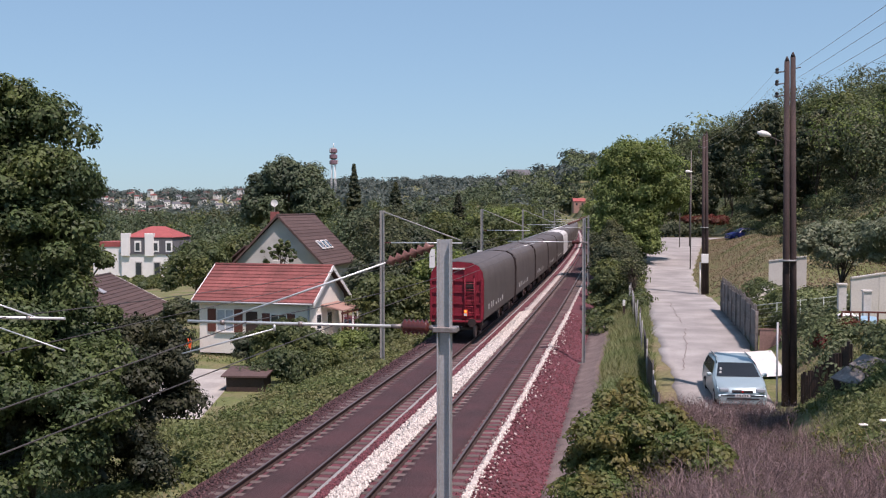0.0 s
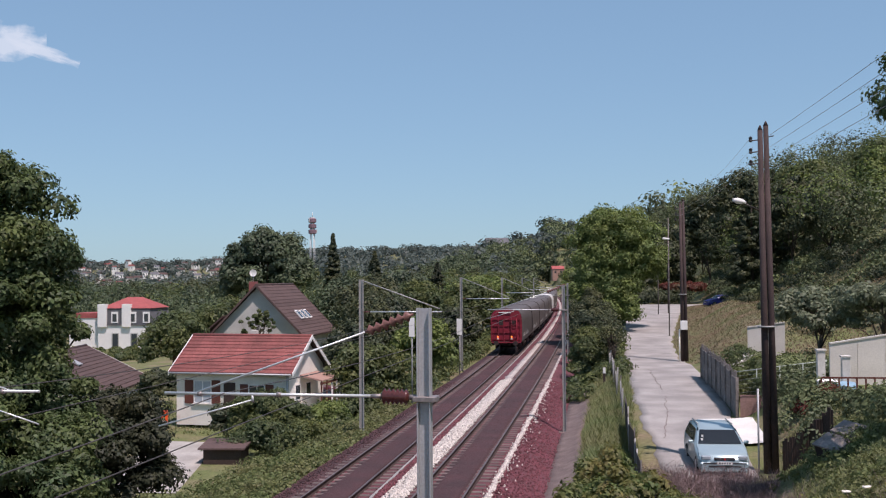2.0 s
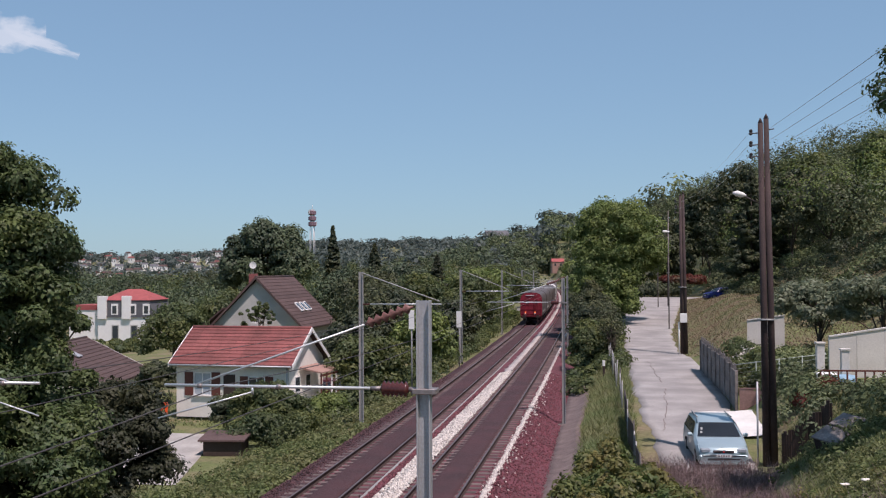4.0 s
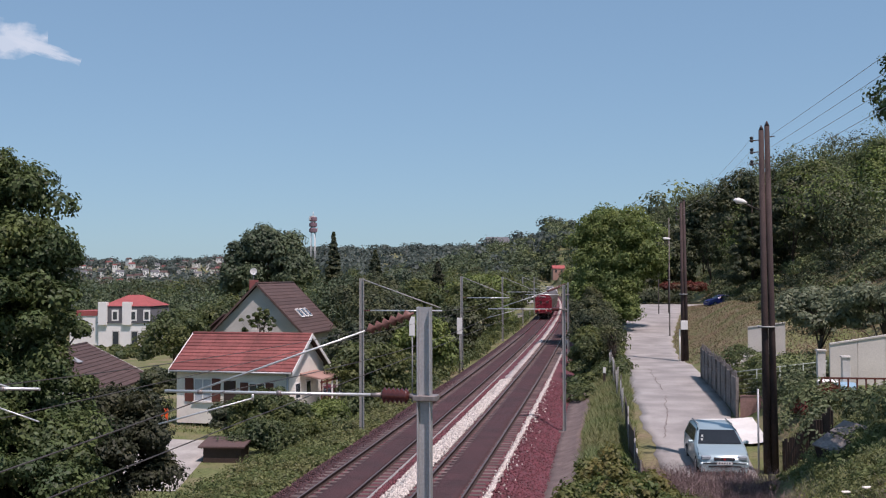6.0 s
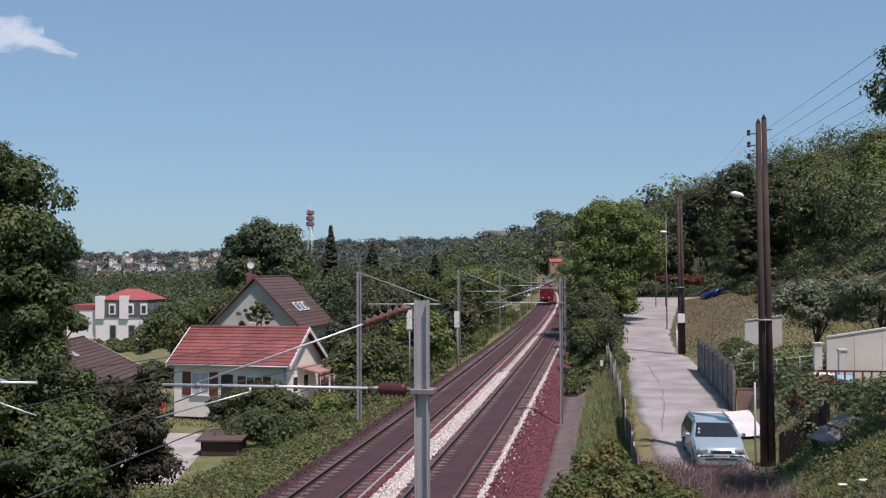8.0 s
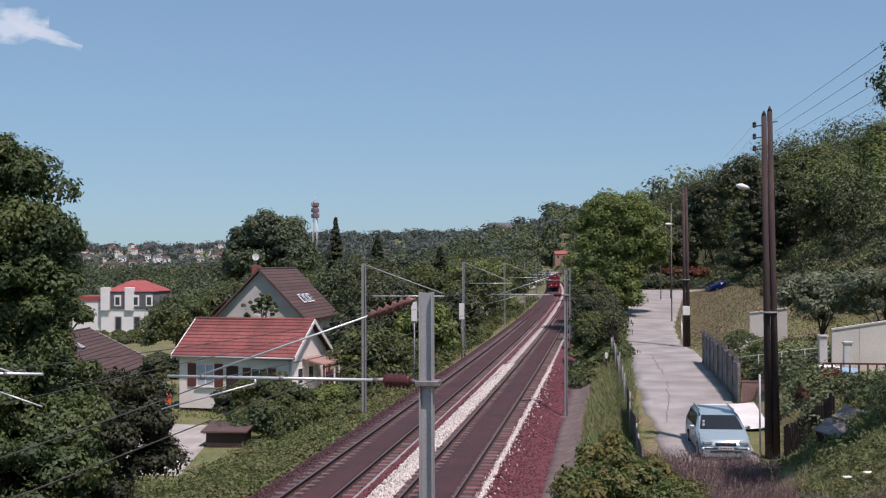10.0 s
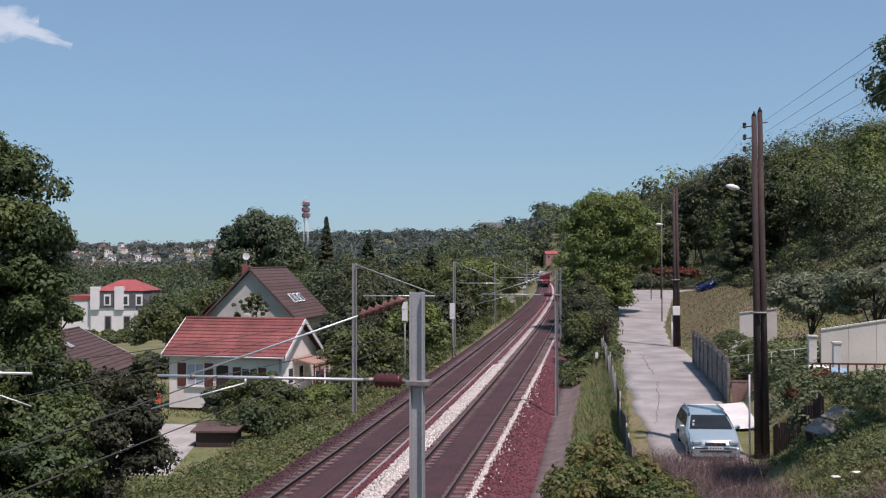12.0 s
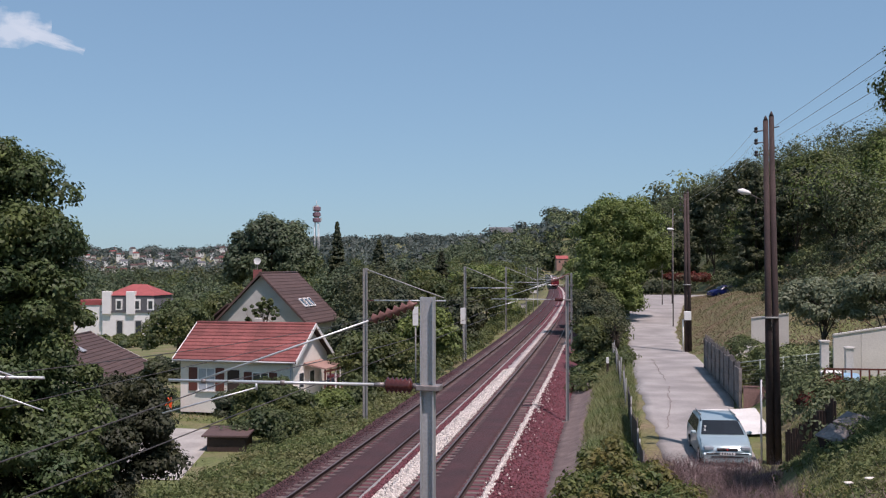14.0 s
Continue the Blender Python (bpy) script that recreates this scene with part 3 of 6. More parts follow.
def tarpaulin_wagon(cover, label):
    """A covered bogie wagon, rear end at y 0, body towards +y, rail level at z 0."""
    t = thing("goods_wagon", label, "wagon", group="wagons of the goods train")
    o = wagon_outline()
    bm = bmnew()
    n = 26
    rings = []
    for i in range(n + 1):
        y = 0.60 + (WAGON - 1.2) * i / n
        k = 1.0 if i % 2 else 0.985
        rings.append([bm.verts.new((x * k, y, 2.2 + (z - 2.2) * k)) for x, z in o])
    for p, q in zip(rings, rings[1:]):
        for j in range(len(o) - 1):
            bm.faces.new((p[j], p[j + 1], q[j + 1], q[j])).smooth = True
    part("tarpaulin_cover", bm, cover, t, "grey tarpaulin cover stretched over hoops")
    for y0, y1 in ((0.52, 0.72), (WAGON - 0.72, WAGON - 0.52)):
        bm = bmnew()
        prism(bm, [(x * 0.975, 2.2 + (z - 2.2) * 0.975) for x, z in o], "y", y0, y1)
        e = part("end_wall", bm, "wagon_red", t)
        lo, hi = (y0 - 0.09, y0 - 0.002) if y0 < 5 else (y1 + 0.002, y1 + 0.09)
        for x in (-1.36, -0.72, -0.22, 0.42, 0.98, 1.30):
            part("upright", box(bmnew(), x - 0.05, x + 0.05, lo, hi, 1.05, 3.6 - 0.35 * (abs(x) > 1), 0.01), "wagon_red", e)
        for z in (1.35, 1.95, 2.55, 3.15):
            part("cross_rib", box(bmnew(), -1.34, 1.34, (lo + hi) / 2 - 0.02, (lo + hi) / 2 + 0.02, z - 0.045, z + 0.045), "wagon_red", e)
        part("top_rail", box(bmnew(), -0.72, 0.42, lo - 0.01, hi, 3.72, 3.80, 0.01), "tarp_light", e, "pale worn top rail")
        s = -1 if y0 < 5 else 1
        for i in range(7):
            part("ladder_rung", rod(bmnew(), (0.46, (lo if s < 0 else hi) + s * 0.08, 1.2 + 0.3 * i), (0.92, (lo if s < 0 else hi) + s * 0.08, 1.2 + 0.3 * i), 0.018), "wagon_red", e)
        for x in (0.45, 0.93):
            part("ladder_rail", rod(bmnew(), (x, (lo if s < 0 else hi) + s * 0.08, 0.9), (x, (lo if s < 0 else hi) + s * 0.08, 3.3), 0.022), "wagon_red", e)
        part("dark_panel", box(bmnew(), -0.66, -0.28, lo + 0.01, hi - 0.03, 2.62, 3.08), "wagon_dark", e)
        part("dark_panel", box(bmnew(), 0.48, 0.92, lo + 0.01, hi - 0.03, 2.62, 3.05), "wagon_dark", e)
        part("handbrake_platform", box(bmnew(), -1.3, 1.3, min(y0, y0 + s * 0.5) if s < 0 else y1, y0 if s < 0 else y1 + 0.5, 1.02, 1.08), "wagon_red", t)
        for x in (-0.875, 0.875):
            b = part("buffer", rod(rod(bmnew(), (x, y0 if s < 0 else y1, 1.0), (x, (y0 if s < 0 else y1) + s * 0.46, 1.0), 0.09), (x, (y0 if s < 0 else y1) + s * 0.46, 1.0), (x, (y0 if s < 0 else y1) + s * 0.52, 1.0), 0.22, n=12), "wagon_dark", t)
        part("headstock", box(bmnew(), -1.35, 1.35, y0 - 0.05, y1 + 0.05, 0.82, 1.12, 0.02), "wagon_dark", t)
    for x in (-1.25, 1.13):
        part("side_sill", box(bmnew(), x, x + 0.12, 0.6, WAGON - 0.6, 0.95, 1.12), "wagon_dark", t)
    part("underframe", box(bmnew(), -0.35, 0.35, 0.7, WAGON - 0.7, 0.72, 1.04), "wagon_dark", t)
    for yb in (3.0, WAGON - 3.0):
        bg = part("bogie", box(box(bmnew(), -1.12, -0.98, yb - 1.35, yb + 1.35, 0.42, 0.72, 0.03), 0.98, 1.12, yb - 1.35, yb + 1.35, 0.42, 0.72, 0.03), "wagon_dark", t)
        part("bolster", box(bmnew(), -1.0, 1.0, yb - 0.2, yb + 0.2, 0.5, 0.76), "wagon_dark", bg)
        for dy in (-0.9, 0.9):
            w = bmnew()
            rod(w, (-0.72, yb + dy, 0.46), (0.72, yb + dy, 0.46), 0.08)
            for x in (-0.80, 0.68):
                rod(w, (x, yb + dy, 0.46), (x + 0.12, yb + dy, 0.46), 0.46, n=18)
            part("wheelset", w, "steel_worn", bg)
    rr = random.Random(5)
    for i in range(7):
        y = 2.2 + i * 1.1 + rr.uniform(-0.2, 0.2)
        part("marking", box(bmnew(), 1.452, 1.462, y, y + rr.uniform(0.08, 0.3), 1.5, 1.5 + rr.uniform(0.1, 0.35)), "tarp_light", t, "faded pale side marking")
    return t


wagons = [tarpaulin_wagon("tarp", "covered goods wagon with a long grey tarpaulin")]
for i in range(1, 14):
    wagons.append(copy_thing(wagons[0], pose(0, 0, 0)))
# Red end parts facing the gaps are recoloured dark, for the shade there.
gap_shade = {}
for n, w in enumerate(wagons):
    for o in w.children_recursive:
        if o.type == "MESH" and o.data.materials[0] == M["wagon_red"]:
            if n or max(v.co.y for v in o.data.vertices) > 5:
                if o.data.name not in gap_shade:
                    gap_shade[o.data.name] = o.data.copy()
                    gap_shade[o.data.name].materials[0] = M["wagon_dark"]
                o.data = gap_shade[o.data.name]
light_wagon = wagons[5]
for o in light_wagon.children:
    if o.name.startswith("tarpaulin_cover"):
        o.data = o.data.copy()
        o.data.materials[0] = M["tarp_light"]
light_wagon["label"] = "covered goods wagon with a pale, bright tarpaulin"
for lx in (-0.76, 0.49):
    lamp = part("tail_lamp", box(bmnew(), lx - 0.10, lx + 0.10, 0.28, 0.38, 1.30, 1.64, 0.02), "orange", wagons[0], "orange tail lamp box")
    part("lamp_lens", rod(bmnew(), (lx, 0.265, 1.56), (lx, 0.283, 1.56), 0.065), "tail_light", lamp)
    part("lamp_plate", box(bmnew(), lx - 0.08, lx + 0.08, 0.268, 0.279, 1.33, 1.46), "tarp_light", lamp, "pale reflector plate")
wagons[0]["label"] = "last covered goods wagon, red end wall with a tail lamp"
SPEED, START = 20.8, 53.0


# ---- plants ----
def leaf_cloud(centres, outward, size, rng, scatter=0.36):
    """Small folded leaves (two triangles each) at the centres, facing roughly outward and up."""
    n = len(centres)
    d = outward + rng.normal(0, scatter, (n, 3)) + np.array([0, 0, 0.25])
    d /= np.linalg.norm(d, axis=1, keepdims=True) + 1e-9
    a = np.cross(d, rng.normal(0, 1, (n, 3)))
    a /= np.linalg.norm(a, axis=1, keepdims=True) + 1e-9
    b = np.cross(d, a)
    s = size * rng.uniform(0.6, 1.35, (n, 1))
    v = np.stack([centres - a * s, centres - b * s * 0.55 + d * s * 0.18, centres + a * s, centres + b * s * 0.55 + d * s * 0.18], 1).reshape(-1, 3)
    f = np.arange(n * 4).reshape(-1, 4)
    return v, f


def clump_points(rng, clumps, per, flat=0.8, shell=0.70):
    """Points on the outer shells of round clumps (x, y, z, r)."""
    c = np.repeat(clumps, per, axis=0)
    d = rng.normal(0, 1, (len(c), 3))
    d /= np.linalg.norm(d, axis=1, keepdims=True)
    d[:, 2] = np.abs(d[:, 2]) * rng.choice([1, 1, 1, -0.6], len(c))
    r = c[:, 3:4] * rng.uniform(shell, 1.06, (len(c), 1)) * (1 + 0.26 * np.sin(d[:, :1] * 7 + c[:, :1] * 3) * np.cos(d[:, 1:2] * 6 + c[:, 1:2]))
    p = c[:, :3] + d * r * np.array([1, 1, flat])
    return p, d


def crown_clumps(rng, centre, radii, n, r0, hollow=0.55):
    d = rng.normal(0, 1, (n, 3))
    d /= np.linalg.norm(d, axis=1, keepdims=True)
    d[:, 2] = np.where(d[:, 2] < -0.45, -d[:, 2], d[:, 2])
    k = rng.uniform(hollow, 0.95, (n, 1))
    p = np.array(centre) + d * k * np.array(radii)
    return np.c_[p, r0 * rng.uniform(0.65, 1.35, n)]


def limbs(rng, base, top, r, clumps, count):
    bm = bmnew()
    base, top = Vector(base), Vector(top)
    pts = [base.lerp(top, s) + Vector((rng.normal(0, 0.02), rng.normal(0, 0.02), 0)) * (top - base).length * (s > 0) for s in (0, 0.25, 0.5, 0.75, 1)]
    for i, (p, q) in enumerate(zip(pts, pts[1:])):
        rod(bm, p, q, r * (1 - 0.2 * i), r * (1 - 0.2 * (i + 1)) + 0.01, 8)
    for c in clumps[rng.permutation(len(clumps))[:count]]:
        s = pts[rng.integers(1, 4)]
        e = Vector(c[:3])
        m = s.lerp(e, 0.5) + Vector((0, 0, 0.1 * (e - s).length))
        rod(bm, s, m, r * 0.38, r * 0.22, 5)
        rod(bm, m, e, r * 0.22, r * 0.06, 5)
    return bm


def tree(name, label, at, height, radii, mat, seed, clumps=60, r0=1.0, per=120, leaf=0.16, trunk=0.2, lift=0.55, group="", category="tree", extra=(), limbs_n=14, hollow=0.55):
    """A trunk with limbs and a crown of leaf clumps. lift: height of the crown's middle, as a share of the height."""
    rng = np.random.default_rng(seed)
    x, y = at[0], at[1]
    z = at[2] if len(at) > 2 else ground_at(x, y)
    t = thing(name, label, category, (x, y, z), group=group)
    cl = crown_clumps(rng, (0, 0, height * lift), radii, clumps, r0, hollow)
    for e in extra:
        cl = np.r_[cl, crown_clumps(rng, e[:3], e[3:6], e[6], r0, hollow)]
    cl[:, 2] = np.maximum(cl[:, 2], 0.2)
    part("trunk", limbs(rng, (0, 0, -0.2), (0, 0, height * min(0.85, lift + 0.15)), trunk, cl, limbs_n), "bark", t)
    p, d = clump_points(rng, cl, per)
    v, f = leaf_cloud(p, d, leaf, rng)
    me = raw_mesh("crown", v, f, mat)
    ob = new("crown", me)
    ob.parent = t
    return t


def bushes(name, label, mat, spots, seed, per=220, leaf=0.09, flat=0.75, kind="stuff", category="bush"):
    """Undergrowth: many low leafy clumps (x, y, radius, lift) standing on the ground, as one mesh."""
    rng = np.random.default_rng(seed)
    cl = []
    for x, y, r, lift in spots:
        cl.append((x, y, ground_at(x, y) + lift, r))
    p, d = clump_points(rng, np.array(cl), per, flat)
    v, f = leaf_cloud(p, d, leaf, rng)
    return tagged(new(name, raw_mesh(name, v, f, mat)), label, category, kind=kind)


def blades(name, label, mat, xs, ys, height, seed, lean=0.35, width=0.02, category="grass"):
    rng = np.random.default_rng(seed)
    n = len(xs)
    z = ground_z(xs, ys)
    h = height * rng.uniform(0.5, 1.4, n)
    a = rng.uniform(0, 6.283, n)
    dx, dy = np.cos(a), np.sin(a)
    w = width * rng.uniform(0.7, 1.5, n)
    base = np.stack([xs, ys, z - 0.02], -1)
    side = np.stack([-dy * w, dx * w, 0 * w], -1)
    lean_v = np.stack([dx * h * lean, dy * h * lean, h], -1)
    v = np.stack([base - side, base + side, base + lean_v * 0.6 + side * 0.7, base + lean_v], 1).reshape(-1, 3)
    return tagged(new(name, raw_mesh(name, v, np.arange(n * 4).reshape(-1, 4), mat)), label, category, kind="stuff")


def spread(seed, n, x0, x1, y0, y1, keep=None):
    r = np.random.default_rng(seed)
    x, y = r.uniform(x0, x1, n), r.uniform(y0, y1, n)
    if keep is not None:
        k = keep(x, y)
        x, y = x[k], y[k]
    return x, y


# ---- houses ----
def window(parent, x, z, w, h, y, shutters=True, curtain=True, name="window", frame_mat="white_paint", face=-1):
    """A window in a wall whose outer face is at y, facing -y."""
    win = part(name, box(box(box(box(bmnew(), x - w / 2, x + w / 2, y - 0.03, y + 0.05, z, z + 0.06), x - w / 2, x + w / 2, y - 0.03, y + 0.05, z + h - 0.06, z + h), x - w / 2, x - w / 2 + 0.06, y - 0.028, y + 0.05, z + 0.06, z + h - 0.06), x + w / 2 - 0.06, x + w / 2, y - 0.028, y + 0.05, z + 0.06, z + h - 0.06), frame_mat, parent)
    part("pane", box(bmnew(), x - w / 2 + 0.05, x + w / 2 - 0.05, y - 0.006, y + 0.02, z + 0.05, z + h - 0.05), "curtain" if curtain else "glass", win)
    part("mullion", box(bmnew(), x - 0.03, x + 0.03, y - 0.03, y - 0.004, z + 0.06, z + h - 0.06), frame_mat, win)
    part("sill", box(bmnew(), x - w / 2 - 0.08, x + w / 2 + 0.08, y - 0.12, y + 0.02, z - 0.08, z - 0.01, 0.01), "concrete", win)
    if shutters:
        for s in (-1, 1):
            c = x + s * (w / 2 + w * 0.26)
            sh = part("shutter", box(bmnew(), c - w * 0.24, c + w * 0.24, y - 0.06, y - 0.01, z - 0.02, z + h + 0.02, 0.01), "shutter", win, "brown wooden shutter")
    return win


def gable_roof(parent, x0, x1, y0, y1, eave, ridge, over, mat, courses, name="roof", along="x", verge="white_paint", thick=0.12):
    """Two slopes of overlapping tile courses, ridge along x or y."""
    r = part(name, bmnew(), mat, parent)
    spans = ((y0, y1, x0, x1) if along == "x" else (x0, x1, y0, y1))
    a0, a1, b0, b1 = spans
    mid = (a0 + a1) / 2
    slope = (ridge - eave) / (mid - a0)
    put = (lambda a, b, z: (b, a, z)) if along == "x" else (lambda a, b, z: (a, b, z))
    for s in (-1, 1):
        edge = mid + s * (mid - a0 + over)
        lo = ridge - slope * abs(edge - mid)
        for i in range(courses):
            bm = bmnew()
            f0, f1 = i / courses, (i + 1.12) / courses
            q = []
            for f, lift in ((f0, 0.055), (f1, 0.0)):
                a, z = edge + (mid - edge) * min(f, 1.0), lo + (ridge - lo) * min(f, 1.0) + thick + lift
                q.append((a, z))
            n = max(6, int((b1 - b0 + 2 * over) / 0.9))
            for j in range(n):
                c0, c1 = b0 - over + (b1 - b0 + 2 * over) * j / n, b0 - over + (b1 - b0 + 2 * over) * (j + 1) / n - 0.006
                vs = [bm.verts.new(put(a, b, z)) for a, b, z in ((q[0][0], c0, q[0][1]), (q[0][0], c1, q[0][1]), (q[1][0], c1, q[1][1]), (q[1][0], c0, q[1][1]))]
                lw = [bm.verts.new(v.co - Vector((0, 0, 0.05))) for v in vs]
                bm.faces.new(vs if (s < 0) == (along == "x") else vs[::-1])
                bm.faces.new((vs[0], vs[1], lw[1], lw[0]))
            part("tile_course", bm, mat, r)
        bm = bmnew()
        o = [(edge, lo), (mid, ridge), (mid, ridge + thick - 0.03), (edge, lo + thick - 0.03)]
        prism(bm, o, "x" if along == "x" else "y", b0 - over, b1 + over)
        part("roof_deck", bm, "dark_wood", r)
        if verge:
            for b in (b0 - over - 0.05, b1 + over):
                bm = bmnew()
                prism(bm, [(edge, lo - 0.08), (mid, ridge - 0.08), (mid, ridge + thick + 0.06), (edge, lo + thick + 0.06)], "x" if along == "x" else "y", b, b + 0.05)
                part("verge_board", bm, verge, r, "pale verge board")
    rc = bmnew()
    rod(rc, put(mid, b0 - over, ridge + thick + 0.0), put(mid, b1 + over, ridge + thick + 0.0), 0.11, n=8)
    part("ridge_capping", rc, mat, r)
    return r


def gable_walls(parent, x0, x1, y0, y1, z0, eave, ridge, mat, along="x", t=0.3):
    """Four walls; the end ones rise to the gable."""
    if along == "x":
        o = [(y0, z0), (y1, z0), (y1, eave), ((y0 + y1) / 2, ridge), (y0, eave)]
        for a in (x0, x1 - t):
            part("wall", prism(bmnew(), o, "x", a, a + t), mat, parent)
        for a in (y0, y1 - t):
            part("wall", box(bmnew(), x0 + t, x1 - t, a, a + t, z0, eave), mat, parent)
    else:
        o = [(x0, z0), (x1, z0), (x1, eave), ((x0 + x1) / 2, ridge), (x0, eave)]
        for a in (y0, y1 - t):
            part("wall", prism(bmnew(), o, "y", a, a + t), mat, parent)
        for a in (x0, x1 - t):
            part("wall", box(bmnew(), a, a + t, y0 + t, y1 - t, z0, eave), mat, parent)


def bungalow():
    """Single-storey house with a red tiled roof; local x runs along the eaves."""
    turn = -5.6
    h = thing("bungalow", "small cream bungalow with a red tiled roof and white verges", "house", (-26.75, 61.4, -1.88), turn)
    L, D, E, R = 7.5, 5.6, 2.78, 4.65
    gable_walls(h, 0, L, 0, D, -0.6, E, R - 0.1, "cream_wall")
    gable_roof(h, 0, L, 0, D, E, R, 0.35, "red_tile", 11)
    window(h, 1.78, 0.75, 1.2, 1.4, 0.0)
    window(h, 5.4, 0.85, 1.1, 1.1, 0.0, curtain=False)
    d = part("door", box(bmnew(), 3.2, 3.98, -0.04, 0.03, 0, 2.05, 0.01), "dark_wood", h, "dark wooden door")
    part("handle", rod(bmnew(), (3.86, -0.09, 1.0), (3.86, -0.03, 1.0), 0.02), "chrome", d)
    part("gutter", rod(bmnew(), (-0.3, -0.42, E - 0.17), (L + 0.3, -0.42, E - 0.17), 0.06), "galv", h)
    part("downpipe", rod(bmnew(), (L - 0.1, -0.08, 0), (L - 0.1, -0.08, E - 0.2), 0.04), "galv", h)
    part("chimney_stub", box(bmnew(), 3.6, 4.0, D / 2 + 0.1, D / 2 + 0.5, R - 0.3, R + 0.42, 0.02), "concrete", h)
    for y in (1.3, 3.0):
        w = part("gable_window", box(bmnew(), L - 0.02, L + 0.03, y - 0.4, y + 0.4, 0.9, 1.9), "white_paint", h)
        part("pane", box(bmnew(), L + 0.031, L + 0.04, y - 0.33, y + 0.33, 0.97, 1.83), "glass", w)
    # lean-to porch on the gable side
    part("porch_roof", prism(bmnew(), [(L + 0.03, 2.32), (L + 1.5, 2.05), (L + 1.5, 2.13), (L + 0.03, 2.44)], "y", 1.6, 4.4), "terracotta", h, "faded lean-to porch roof")
    for y in (1.7, 2.6, 3.5, 4.3):
        part("porch_post", box(bmnew(), L + 1.38, L + 1.46, y - 0.045, y + 0.045, -0.5, 2.06), "white_paint" if y > 3 else "shutter", h, "slim porch post")
    part("porch_beam", box(bmnew(), L + 1.36, L + 1.48, 1.6, 4.4, 1.86, 1.96), "shutter", h)
    part("terrace", box(bmnew(), L + 0.05, L + 3.4, -1.4, 4.8, -0.75, -0.30, 0.03), "pale_concrete", h, "pale paved terrace")
    return h


def grey_gable_house():
    h = thing("gabled_house", "tall grey rendered house with a steep brown tiled roof", "house", (-37.6, 95.0, -3.6), 0)
    W, D, E, R = 8.6, 10.8, 5.0, 9.4
    gable_walls(h, 0, W, 0, D, -0.5, E, R - 0.15, "grey_wall", "y")
    gable_roof(h, 0, W, 0, D, E, R, 0.45, "brown_tile", 16, along="y", verge="brown_tile")
    c = part("chimney", box(bmnew(), 3.1, 3.75, 1.0, 1.8, R - 1.0, R + 0.42, 0.02), "red_tile", h, "red brick chimney")
    part("window", box(bmnew(), 4.7, 5.3, -0.05, 0.04, 4.6, 5.25), "white_paint", h)
    s = part("side_wing_roof", prism(bmnew(), [(-3.0, 3.6), (0.4, 6.4), (0.4, 6.55), (-3.0, 3.75)], "y", 1.2, 6.5), "brown_tile", h, "lower brown tiled wing roof")
    part("side_wing", box(bmnew(), -2.7, -0.01, 1.4, 6.3, -0.5, 3.75), "grey_wall", h)
    for y in (3.6, 5.0, 6.3):
        sk = part("skylight", box(bmnew(), -0.55, 0.55, -0.42, 0.42, 0, 0.09), "white_paint", h)
        sl = math.degrees(math.atan2(R - E, W / 2))
        sk.matrix_basis = pose(W / 2 + 3.0, y, R - 3.0 * (R - E) / (W / 2) + 0.22, 0, sl, 0)
        part("pane", box(bmnew(), -0.44, 0.44, -0.30, 0.30, 0.091, 0.1), "glass", sk)
    return h


def satellite_dish(at, turn, size, label, on_pole=1.0):
    t = thing("satellite_dish", label, "dish", at, turn)
    lathe_bm = lathe(bmnew(), (0, 0, on_pole), (0, -0.12 * size, on_pole), [(0, 0.05 * size), (0.2, 0.3 * size), (0.6, 0.45 * size), (1, 0.52 * size), (0.9, 0.5 * size)], 18)
    part("dish", lathe_bm, "white_paint", t, "", True)
    part("dish_pole", rod(bmnew(), (0, 0.04, 0), (0, 0.04, on_pole), 0.03), "galv_dull", t)
    part("feed_arm", rod(bmnew(), (0, -0.05, on_pole - 0.35 * size), (0, -0.5 * size, on_pole - 0.1 * size), 0.015), "galv_dull", t)
    return t


